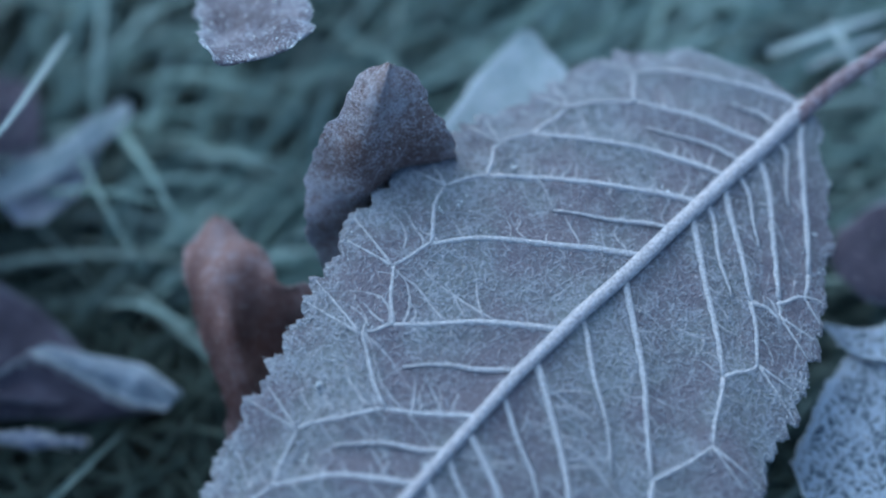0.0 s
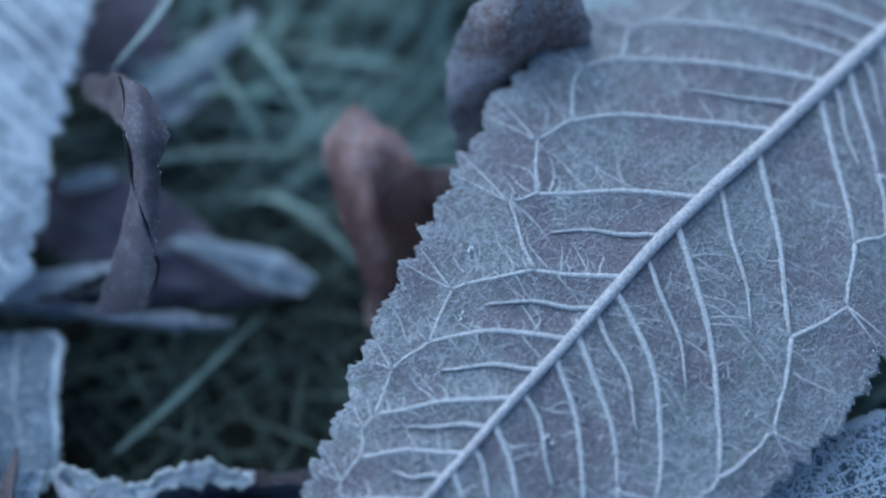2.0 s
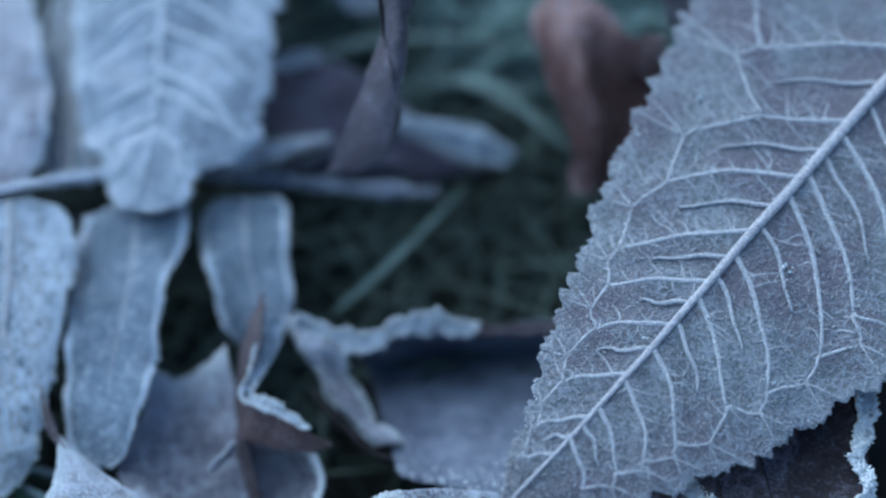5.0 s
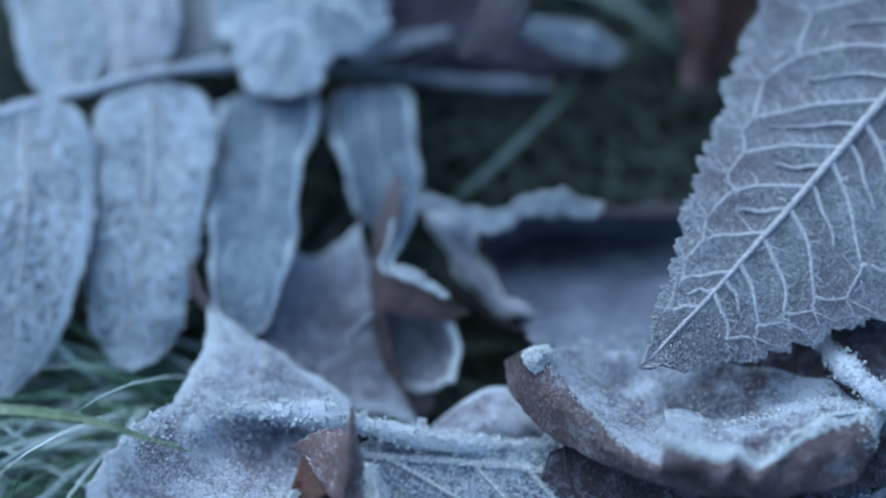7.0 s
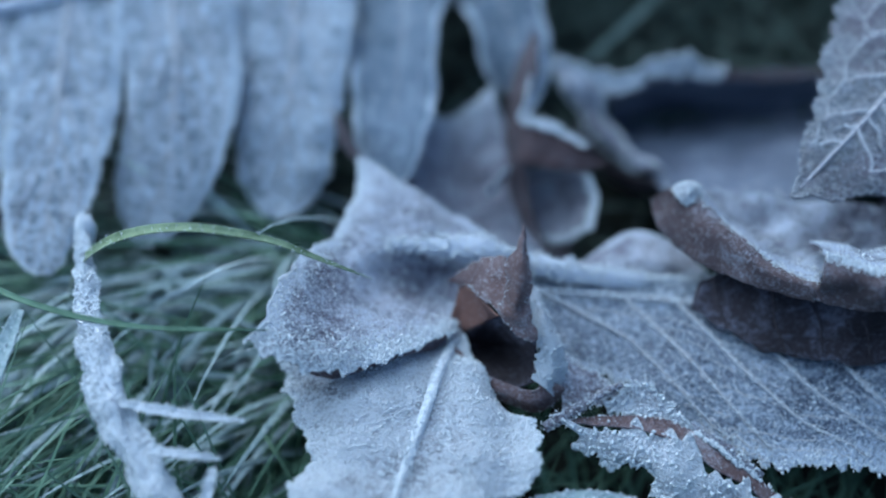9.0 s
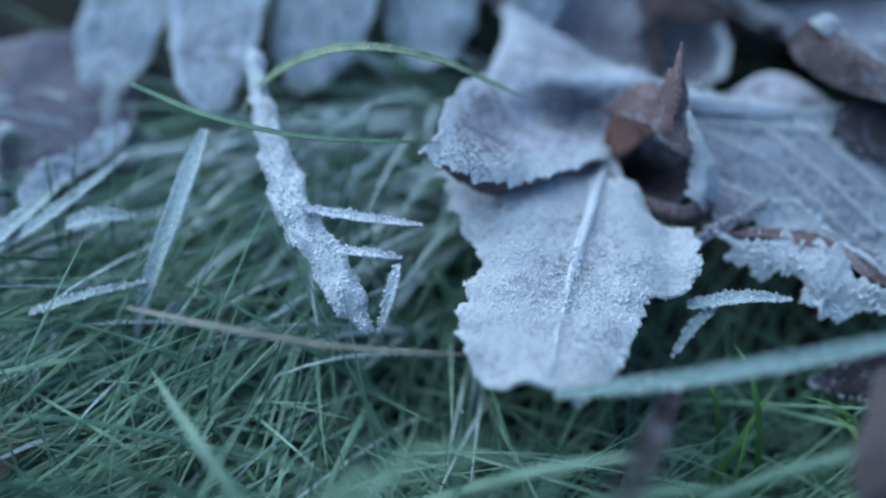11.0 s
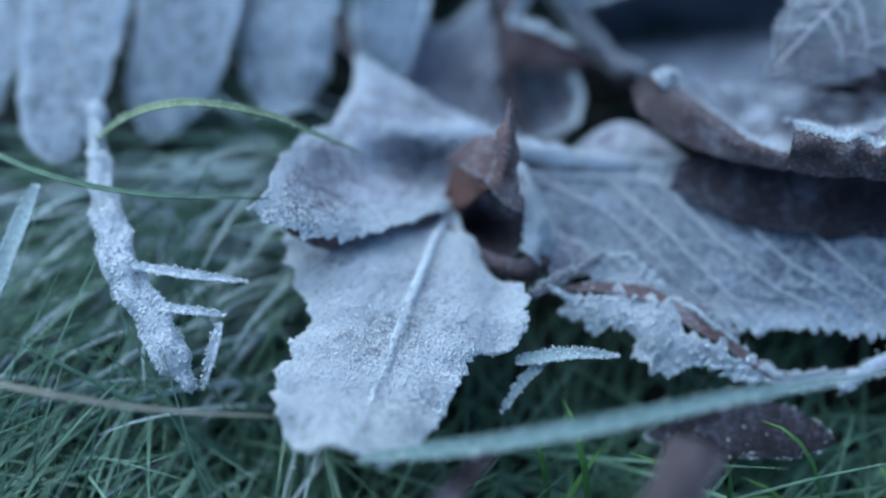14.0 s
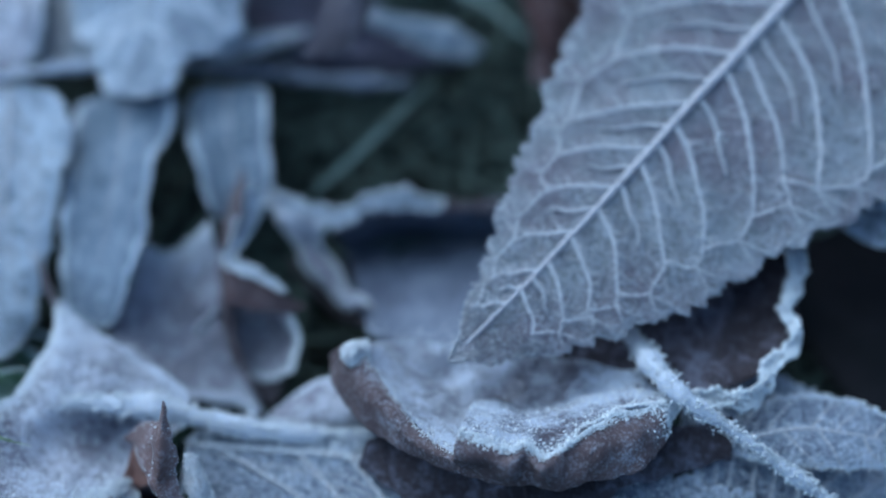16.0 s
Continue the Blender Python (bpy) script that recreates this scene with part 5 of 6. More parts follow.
sheet("lip", "mauve-brown lower lip with a thin edge", M_HORN, [[(-0.1033, -0.0228, 0.0280), (-0.0988, -0.0277, 0.0285), (-0.0950, -0.0301, 0.0295), (-0.0908, -0.0317, 0.0305), (-0.0893, -0.0300, 0.0315)], [(-0.1036, -0.0234, 0.0275), (-0.0992, -0.0288, 0.0278), (-0.0950, -0.0314, 0.0285), (-0.0908, -0.0331, 0.0292), (-0.0864, -0.0308, 0.0295)], [(-0.1032, -0.0241, 0.0268), (-0.0984, -0.0301, 0.0265), (-0.0940, -0.0323, 0.0265), (-0.0897, -0.0336, 0.0265), (-0.0856, -0.0310, 0.0268)]], under=hood, crumple=.0004, wave=.006, rime=90, rime_size=.0003, seed=75)
sheet("frosted_flap", "white frosted curl", M_WHITE, [[(-0.0917, -0.0174, 0.0362), (-0.0907, -0.0241, 0.0356), (-0.0903, -0.0276, 0.0330), (-0.0909, -0.0303, 0.0312)], [(-0.0907, -0.0176, 0.0362), (-0.0889, -0.0244, 0.0366), (-0.0878, -0.0280, 0.0342), (-0.0891, -0.0317, 0.0312)], [(-0.0896, -0.0190, 0.0340), (-0.0874, -0.0241, 0.0330), (-0.0857, -0.0280, 0.0302), (-0.0879, -0.0319, 0.0288)]], under=hood, crumple=.0004, wave=.004, ragged=.0006, rime=1300, rime_size=.00045, bias=.45, edges=("far", "near"), seed=63)
leaf("snowy_leaf", "broad leaf white with thick frost, tip over the grass", M_WHITE, [(-0.1025, -0.0204, 0.0260), (-0.1056, -0.0307, 0.0310), (-0.1104, -0.0472, 0.0350), (-0.1135, -0.0600, 0.0420), (-0.1154, -0.0688, 0.0480)], .0185, .0240,
    prof_r=[(0, .90), (.10, .98), (.16, 1), (.24, .97), (.34, .93), (.41, .84), (.46, .64), (.52, .60), (.60, .64), (.70, .62), (.80, .55), (.93, .45), (1, .22)], prof=[(0, .05), (.09, .20), (.18, .50), (.24, .88), (.30, 1.0), (.36, 1.02), (.43, .95), (.47, .85), (.52, .64), (.60, .60), (.70, .54), (.84, .48), (.93, .44), (1, .25)],
    fold=(4, 2), curl=(-20, -25), onset=(.4, .4), ripple=.0022, wave=.010, crumple=.0006, teeth=15, bite=.0005, ragged=.085, veins=0, vein_rime=160, vein_mat=M_SNOWRIB, vein_r=.00035, lean=.25, midrib=.0010, rime=24000, rime_size=.00050, rim_bias=.32, rows=130, cols=40, seed=65)
leaf("veined_leaf", "blue-grey toothed leaf with frosted veins and edge", M_VEINED, [(-0.0940, -0.0132, 0.0265), (-0.0650, -0.0156, 0.0260), (-0.0378, -0.0201, 0.0270), (-0.0148, -0.0250, 0.0270), (0.0144, -0.0333, 0.0260)], .0060, .0232,
    prof=[(0, .2), (.08, 1), (.2, .7), (.26, 1), (.8, 1), (1, .1)], prof_r=[(0, .30), (.05, .42), (.09, .50), (.13, .58), (.17, .60), (.21, .74), (.26, .88), (.33, 1.02), (.42, 1.06), (.5, 1.0), (.58, .95), (.72, .85), (.88, .5), (1, .05)],
    curl=(-14, -10), onset=(.3, .3), ripple=.0010, wave=.02, crumple=.00025, teeth=34, bite=.0021, ragged=.025, vein_mat=M_VEIN,
    veins=10, vein_r=.00052, lean=.27, net=6, vein_rime=420, vein_sides=(1,), midrib=.0006, rime=20000, rime_size=.00047, rim_bias=.38, rime_side=1, rows=320, cols=34, seed=66)
leaf("veined_leaf", "dark blue toothed leaf with a frosted rib, partly covered", M_VEINED, [(-0.0138, -0.0055, 0.0300), (-0.0029, -0.0127, 0.0260), (0.0087, -0.0211, 0.0220), (0.0246, -0.0309, 0.0180)], .0150, .0150,
    prof=OVAL, curl=(-14, -14), ripple=.001, teeth=34, bite=.0012, ragged=.03, veins=10, vein_r=.0004, midrib=.0010, net=4, vein_rime=90, rime=4000, rim_bias=.5, rows=160, seed=67)
sheet("mauve_leaf", "mauve-brown leaf scrap beside the hooded leaf", M_BROWNF, [[(-0.0880, -0.0235, 0.0285), (-0.0836, -0.0267, 0.0280), (-0.0791, -0.0291, 0.0275), (-0.0755, -0.0305, 0.0265)], [(-0.0867, -0.0285, 0.0290), (-0.0836, -0.0304, 0.0290), (-0.0805, -0.0312, 0.0280), (-0.0773, -0.0314, 0.0265)], [(-0.0863, -0.0344, 0.0270), (-0.0836, -0.0341, 0.0275), (-0.0809, -0.0329, 0.0275), (-0.0782, -0.0317, 0.0262)]], ragged=.0004, crumple=.0005, rime=200, edges=("near",), seed=76)
stem("twig", "thin frosted twig between the torn leaves", M_BROWNF, [(-0.0893, -0.0371, 0.0290), (-0.0845, -0.0345, 0.0300), (-0.0775, -0.0306, 0.0300)], (.0009, .0008, .0005), "twig", rime=500, rime_size=.0004, lumps=.1)
torn = sheet("torn_leaf", "torn leaf with a brown ridge and a ragged crust of frost", M_HORN, [[(-0.0867, -0.0360, 0.0290), (-0.0765, -0.0351, 0.0290), (-0.0695, -0.0361, 0.0285), (-0.0634, -0.0394, 0.0275), (-0.0582, -0.0437, 0.0265), (-0.0504, -0.0498, 0.0240)], [(-0.0858, -0.0366, 0.0292), (-0.0761, -0.0375, 0.0300), (-0.0697, -0.0396, 0.0300), (-0.0645, -0.0433, 0.0290), (-0.0597, -0.0457, 0.0275), (-0.0523, -0.0502, 0.0245)]], ragged=.0002, crumple=.0004, rime=160, edges=("near",), seed=68)
sheet("crust", "ragged white frosted edge", M_WHITE, [[(-0.0860, -0.0366, 0.0292), (-0.0761, -0.0373, 0.0300), (-0.0697, -0.0394, 0.0300), (-0.0645, -0.0431, 0.0290), (-0.0597, -0.0455, 0.0275), (-0.0518, -0.0499, 0.0245)], [(-0.0840, -0.0379, 0.0285), (-0.0783, -0.0401, 0.0290), (-0.0727, -0.0428, 0.0290), (-0.0676, -0.0458, 0.0285), (-0.0611, -0.0472, 0.0270), (-0.0531, -0.0501, 0.0240)],
    [(-0.0845, -0.0386, 0.0270), (-0.0788, -0.0418, 0.0270), (-0.0744, -0.0436, 0.0268), (-0.0710, -0.0489, 0.0262), (-0.0628, -0.0483, 0.0262), (-0.0557, -0.0508, 0.0238)]], under=torn, ragged=.0019, crumple=.0007, wave=.005, rime=2600, rime_size=.0008, bias=.65, cols=70, seed=69)
sheet("torn_leaf", "small torn leaf scrap white with frost", M_WHITE, [[(-0.0802, -0.0334, 0.0290), (-0.0769, -0.0308, 0.0295), (-0.0725, -0.0311, 0.0295), (-0.0673, -0.0368, 0.0280)], [(-0.0796, -0.0342, 0.0280), (-0.0756, -0.0346, 0.0280), (-0.0721, -0.0363, 0.0280), (-0.0677, -0.0374, 0.0270)]], ragged=.0005, rime=800, rime_size=.0007, bias=.6, edges=("far", "near"), seed=70)
sheet("torn_leaf", "thin brown leaf edge with frost crumbs", M_BROWNF, [[(-0.0673, -0.0359, 0.0285), (-0.0626, -0.0391, 0.0285), (-0.0569, -0.0436, 0.0270)], [(-0.0668, -0.0374, 0.0280), (-0.0630, -0.0405, 0.0280), (-0.0574, -0.0446, 0.0265)]], ragged=.0003, rime=700, rime_size=.0007, seed=79)
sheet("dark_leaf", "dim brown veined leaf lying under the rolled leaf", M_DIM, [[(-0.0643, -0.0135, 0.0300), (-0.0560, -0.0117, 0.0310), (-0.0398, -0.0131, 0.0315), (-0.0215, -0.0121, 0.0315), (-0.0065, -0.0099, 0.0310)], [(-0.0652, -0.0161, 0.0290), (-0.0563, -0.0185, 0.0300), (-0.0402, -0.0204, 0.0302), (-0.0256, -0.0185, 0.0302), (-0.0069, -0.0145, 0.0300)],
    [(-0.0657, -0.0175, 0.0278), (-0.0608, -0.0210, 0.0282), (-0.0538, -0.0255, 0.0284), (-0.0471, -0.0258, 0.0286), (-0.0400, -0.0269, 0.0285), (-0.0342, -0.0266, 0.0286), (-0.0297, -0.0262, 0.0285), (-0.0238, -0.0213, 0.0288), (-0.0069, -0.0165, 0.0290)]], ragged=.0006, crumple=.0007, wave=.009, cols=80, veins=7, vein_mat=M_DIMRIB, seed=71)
sheet("oval_leaf", "pale mauve smooth leaf end", M_MAUVE, [[(-0.0844, -0.0073, 0.0160), (-0.0804, -0.0043, 0.0185), (-0.0730, -0.0005, 0.0215), (-0.0664, -0.0017, 0.0205), (-0.0606, -0.0071, 0.0195)], [(-0.0833, -0.0087, 0.0180), (-0.0779, -0.0074, 0.0215), (-0.0713, -0.0069, 0.0240), (-0.0656, -0.0073, 0.0225), (-0.0606, -0.0086, 0.0200)], [(-0.0820, -0.0093, 0.0180), (-0.0765, -0.0095, 0.0200), (-0.0703, -0.0104, 0.0215), (-0.0646, -0.0100, 0.0205), (-0.0604, -0.0096, 0.0195)]], crumple=.0003, wave=.012, rime=200, rime_size=.0003, edges=("near",), seed=72)

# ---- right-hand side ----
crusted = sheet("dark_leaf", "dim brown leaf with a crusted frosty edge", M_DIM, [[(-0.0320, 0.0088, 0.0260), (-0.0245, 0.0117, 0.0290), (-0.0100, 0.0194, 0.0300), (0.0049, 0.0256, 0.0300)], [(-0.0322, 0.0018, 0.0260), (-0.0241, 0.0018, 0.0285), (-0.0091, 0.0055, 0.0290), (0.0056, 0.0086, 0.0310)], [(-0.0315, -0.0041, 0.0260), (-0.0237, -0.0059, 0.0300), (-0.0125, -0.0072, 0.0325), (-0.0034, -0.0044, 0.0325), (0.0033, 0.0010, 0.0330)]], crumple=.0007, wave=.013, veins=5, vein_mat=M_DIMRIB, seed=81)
sheet("crust", "crinkled frosted edge", M_BROWNF, [[(0.0068, 0.0249, 0.0315), (0.0047, 0.0140, 0.0325), (0.0021, 0.0072, 0.0335), (0.0027, 0.0014, 0.0345), (-0.0014, -0.0028, 0.0345), (-0.0045, -0.0070, 0.0345), (-0.0097, -0.0069, 0.0345), (-0.0146, -0.0063, 0.0350)], [(0.0087, 0.0249, 0.0315), (0.0067, 0.0142, 0.0320), (0.0042, 0.0073, 0.0330), (0.0047, 0.0009, 0.0340), (0.0001, -0.0040, 0.0338), (-0.0031, -0.0085, 0.0335), (-0.0093, -0.0096, 0.0335), (-0.0147, -0.0089, 0.0345)]], under=crusted, ragged=.0009, crumple=.0010, wave=.003, rime=7000, rime_size=.0008, bias=.45, edges=("far", "near"), cols=130, seed=106)
stem("twig", "short rime-covered twig at the leaf edge", M_MAUVE, [(-0.0221, 0.0043, 0.0310), (-0.0196, -0.0024, 0.0350), (-0.0159, -0.0093, 0.0395), (-0.0060, -0.0155, 0.0360), (0.0073, -0.0237, 0.0300)], (.0012, .0019, .0011, .0010, .0009), "twig", rime=5200, rime_size=.00055, lumps=.22)
leaf("frosted_leaf", "grey-blue frosted leaf with a spiky edge", M_VEINED, [(-0.0086, -0.0139, 0.0270), (0.0026, -0.0120, 0.0300), (0.0130, -0.0130, 0.0300), (0.0246, -0.0146, 0.0260)], .0060, .0060, prof=OVAL, curl=(-20, -20), ripple=.001, teeth=20, bite=.0010, veins=5, midrib=.0004, rime=1500, seed=82)
leaf("frosted_leaf", "grey frosted leaf showing beside the toothed edge", M_BLUE, [(0.0601, 0.0386, 0.0300), (0.0385, 0.0293, 0.0310), (0.0155, 0.0246, 0.0290)], .0085, .0100, prof=BLUNT, ripple=.0015, wave=.01, crumple=.0004, ragged=.06, rime=1800, seed=83)
leaf("frosted_leaf", "rough grey-blue leaf speckled with frost", M_BLUE, [(0.0826, 0.0822, 0.0240), (0.0695, 0.0637, 0.0260), (0.0580, 0.0503, 0.0220)], .0085, .0095, prof=BLUNT, ripple=.0015, wave=.01, crumple=.0005, ragged=.07, rime=1200, seed=84)
leaf("slate_leaf", "slate leaf with a pale edge in the shade", M_PURPLE, [(0.0982, 0.1083, 0.0220), (0.0812, 0.0960, 0.0240), (0.0672, 0.0926, 0.0220)], .0110, .0095, prof=BLUNT, curl=(-20, -20), ripple=.001, rime=200, seed=85)
leaf("frosted_leaf", "narrow leaf point with a crusted rim", M_BLUE, [(0.0800, 0.0773, 0.0260), (0.0693, 0.0759, 0.0270), (0.0620, 0.0793, 0.0270)], .0030, .0030, prof=LANCE, ripple=.0008, rime=300, seed=86)
# Added sheet, no leaf known here; its blackness stands for the hollow's shade.
leaf("dark_leaf", "near-black sheet standing in for shade in the hollow beside the heap", M_BLACK, [(0.0166, 0.0316, 0.0080), (0.0270, 0.0156, 0.0080), (0.0377, -0.0057, 0.0080)], .0150, .0150, prof=BLUNT, ripple=.001, seed=87)

# ---- among the grass ----
sheet("purple_leaf", "purple-grey leaf lying low with curled frosted rims", M_MAUVEP, [[(-0.2317, 0.0071, 0.0170), (-0.2185, 0.0093, 0.0190), (-0.2075, 0.0098, 0.0205), (-0.1971, 0.0116, 0.0205), (-0.1864, 0.0147, 0.0180)], [(-0.2273, -0.0073, 0.0210), (-0.2147, -0.0061, 0.0225), (-0.2049, -0.0047, 0.0220), (-0.1947, -0.0034, 0.0225), (-0.1836, 0.0014, 0.0200)], [(-0.2222, -0.0296, 0.0230), (-0.2107, -0.0270, 0.0240), (-0.2030, -0.0234, 0.0225), (-0.1942, -0.0199, 0.0240), (-0.1842, -0.0098, 0.0210)]], crumple=.0012, wave=.014, ragged=.0008, rime=900, rime_size=.0006, edges=("far",), seed=91)
sheet("frosted_leaf", "curled pale frosted edge on the purple leaf", M_WHITE, [[(-0.2034, -0.0123, 0.0250), (-0.2045, -0.0154, 0.0270), (-0.2044, -0.0200, 0.0270), (-0.2030, -0.0244, 0.0250)], [(-0.2061, -0.0106, 0.0235), (-0.2069, -0.0149, 0.0255), (-0.2065, -0.0195, 0.0255), (-0.2045, -0.0240, 0.0235)]], ragged=.0005, crumple=.0006, wave=.004, rime=500, edges=("near", "far"), seed=191)
sheet("frosted_leaf", "narrow pale frosted leaf end beside the purple leaf", M_WHITE, [[(-0.1901, 0.0018, 0.0230), (-0.1885, -0.0059, 0.0250), (-0.1882, -0.0116, 0.0245)], [(-0.1876, 0.0025, 0.0220), (-0.1867, -0.0049, 0.0235), (-0.1868, -0.0112, 0.0230)]], ragged=.0005, crumple=.0005, wave=.005, rime=300, edges=("near",), seed=192)
sheet("frosted_leaf", "broad frosted leaf fold sloping into the grass", M_BLUE, [[(-0.2010, -0.0253, 0.0265), (-0.1960, -0.0210, 0.0275), (-0.1904, -0.0168, 0.0270), (-0.1847, -0.0108, 0.0250)], [(-0.1993, -0.0284, 0.0260), (-0.1938, -0.0254, 0.0265), (-0.1883, -0.0207, 0.0260), (-0.1832, -0.0131, 0.0240)]], ragged=.0006, crumple=.0007, wave=.006, rime=600, edges=("far",), seed=193)
sheet("frosted_leaf", "white crumbly leaf rim low beside the grass", M_WHITE, [[(-0.2087, -0.0403, 0.0285), (-0.2065, -0.0333, 0.0290), (-0.2046, -0.0295, 0.0280), (-0.2022, -0.0270, 0.0265)], [(-0.2087, -0.0449, 0.0275), (-0.2050, -0.0398, 0.0275), (-0.2035, -0.0335, 0.0265), (-0.2017, -0.0291, 0.0255)]], ragged=.0008, crumple=.0008, wave=.005, rime=900, edges=("far", "near"), seed=194)
leaf("purple_leaf", "brown leaf corner with a white crumbly rim", M_BROWNF, [(-0.2276, -0.0523, 0.0280), (-0.2142, -0.0490, 0.0310), (-0.2028, -0.0455, 0.0300)], .0050, .0030, prof=BLUNT, ripple=.001, ragged=.08, rime=900, rim_bias=.9, seed=92)
leaf("rusty_leaf", "dull red leaf sunk in the grass", M_RED, [(-0.2077, -0.0793, 0.0200), (-0.2005, -0.0734, 0.0260), (-0.1951, -0.0629, 0.0220)], .0060, .0060, prof=OVAL, curl=(30, 30), ripple=.001, seed=93)
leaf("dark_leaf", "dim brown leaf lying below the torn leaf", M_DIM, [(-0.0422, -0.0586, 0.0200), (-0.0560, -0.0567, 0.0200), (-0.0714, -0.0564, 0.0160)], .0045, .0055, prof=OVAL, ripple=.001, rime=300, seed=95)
sheet("rusty_leaf", "brown dry leaf half hidden between grass blades", M_STEMLEAF, [[(-0.0738, -0.0694, 0.0560), (-0.0792, -0.0781, 0.0620), (-0.0816, -0.0846, 0.0640), (-0.0806, -0.0888, 0.0600)], [(-0.0716, -0.0721, 0.0600), (-0.0778, -0.0813, 0.0680), (-0.0799, -0.0874, 0.0700), (-0.0788, -0.0904, 0.0640)], [(-0.0680, -0.0728, 0.0580), (-0.0726, -0.0797, 0.0640), (-0.0748, -0.0861, 0.0660), (-0.0749, -0.0888, 0.0600)]], ragged=.0006, crumple=.0008, wave=.006, rime=40, rime_size=.0003, seed=94)
stem("twig", "short frosted twig below the veined leaf", M_MAUVE, [(-0.0415, -0.0512, 0.0240), (-0.0360, -0.0482, 0.0260), (-0.0288, -0.0448, 0.0260)], (.0012, .0011, .0007), "twig", rime=900, rime_size=.0005, lumps=.12)
sheet("frosted_leaf", "torn scrap white with frost in the grass", M_WHITE, [[(-0.0530, -0.0464, 0.0220), (-0.0500, -0.0472, 0.0220), (-0.0447, -0.0480, 0.0220), (-0.0354, -0.0469, 0.0220)], [(-0.0517, -0.0488, 0.0210), (-0.0490, -0.0502, 0.0200), (-0.0438, -0.0490, 0.0210), (-0.0366, -0.0483, 0.0210)]], ragged=.0008, rime=900, rime_size=.0007, edges=("far", "near"), seed=113)
sheet("frosted_leaf", "dark blue frosted leaf low in the grass", M_VEINED, [[(-0.0320, -0.0488, 0.0200), (-0.0250, -0.0470, 0.0210), (-0.0122, -0.0464, 0.0200)], [(-0.0318, -0.0523, 0.0190), (-0.0245, -0.0540, 0.0190), (-0.0127, -0.0538, 0.0180)]], ragged=.0006, rime=700, edges=("near",), seed=114)

crusted_blade = sheet("long_grass", "broad grass blade crusted with white frost", M_HOARW, [[(-0.1622, -0.0038, 0.0335), (-0.1589, -0.0215, 0.0385), (-0.1569, -0.0313, 0.0395), (-0.1532, -0.0397, 0.0390), (-0.1490, -0.0456, 0.0380), (-0.1464, -0.0509, 0.0370), (-0.1427, -0.0534, 0.0350), (-0.1406, -0.0544, 0.0340)], [(-0.1613, -0.0041, 0.0342), (-0.1572, -0.0221, 0.0392), (-0.1537, -0.0319, 0.0405), (-0.1505, -0.0395, 0.0402), (-0.1469, -0.0449, 0.0392), (-0.1448, -0.0500, 0.0380), (-0.1427, -0.0530, 0.0362), (-0.1404, -0.0544, 0.0340)],
    [(-0.1608, -0.0038, 0.0335), (-0.1554, -0.0216, 0.0385), (-0.1509, -0.0304, 0.0395), (-0.1485, -0.0376, 0.0390), (-0.1448, -0.0431, 0.0382), (-0.1421, -0.0481, 0.0370), (-0.1407, -0.0517, 0.0352), (-0.1401, -0.0543, 0.0338)]], category="grass", ragged=.0006, crumple=.0008, wave=.0025, rime=7500, rime_size=.00055, bias=.40, edges=("far", "near"), cols=90, seed=107)
v, f = tube([(through_points([(-0.1603, -0.0076, .0320), (-0.1607, -0.0060, .0345), (-0.1610, -0.0046, .0365)], np.linspace(0, 1, 14)), (.0006, .0013, .0018, .0015, .0004))], 9)
mesh_part("frost_bud", v, f, M_HOARW, crusted_blade, label="white lump of frost at the top")
single_blade("long_grass", "thin frosted side blade", M_HOARW, [(-0.1500, -0.0371, 0.0405), (-0.1413, -0.0385, 0.0400), (-0.1325, -0.0393, 0.0390)], .0008, rime=500)
single_blade("long_grass", "thin frosted side blade, bent", M_HOARW, [(-0.1452, -0.0439, 0.0400), (-0.1404, -0.0444, 0.0400), (-0.1356, -0.0448, 0.0390)], .0007, rime=300)
single_blade("long_grass", "short frosted blade hanging down", M_HOARW, [(-0.1360, -0.0464, 0.0400), (-0.1373, -0.0512, 0.0380), (-0.1389, -0.0543, 0.0340)], .0008, rime=300)
single_blade("long_grass", "broad pale green grass blade standing aslant", M_HOAR, [(-0.1666, -0.0225, 0.0400), (-0.1700, -0.0343, 0.0380), (-0.1747, -0.0452, 0.0320), (-0.1788, -0.0519, 0.0220)], .0017, rime=250, rime_size=.0004)
single_blade("long_grass", "arching green blade tipped with frost", M_LIME, [(-0.1669, -0.0110, 0.0200), (-0.1595, -0.0124, 0.0360), (-0.1512, -0.0129, 0.0450), (-0.1413, -0.0134, 0.0485), (-0.1302, -0.0140, 0.0460), (-0.1223, -0.0154, 0.0420), (-0.1150, -0.0167, 0.0380)], .0009, rime=500, rime_size=.0003)
single_blade("long_grass", "long bleached stalk lying over the grass", M_STRAW, [(-0.1734, -0.0556, 0.0460), (-0.1594, -0.0600, 0.0490), (-0.1435, -0.0621, 0.0470), (-0.1235, -0.0625, 0.0440)], .0005)
single_blade("long_grass", "thick pale green blade crossing in front, frosted outward", M_HOARB, [(-0.1143, -0.0696, 0.0480), (-0.0989, -0.0696, 0.0530), (-0.0835, -0.0677, 0.0550), (-0.0619, -0.0631, 0.0540), (-0.0430, -0.0587, 0.0500)], .0013, rime=700, rime_size=.0005, ragged=.02)
single_blade("long_grass", "frosted grass blade below the torn leaf", M_HOAR, [(-0.0923, -0.0488, 0.0300), (-0.0838, -0.0485, 0.0320), (-0.0766, -0.0485, 0.0310)], .0011, rime=500)
single_blade("long_grass", "frosted grass stub below the torn leaf", M_HOAR, [(-0.0879, -0.0489, 0.0300), (-0.0914, -0.0517, 0.0280), (-0.0945, -0.0556, 0.0260)], .0008, rime=300)
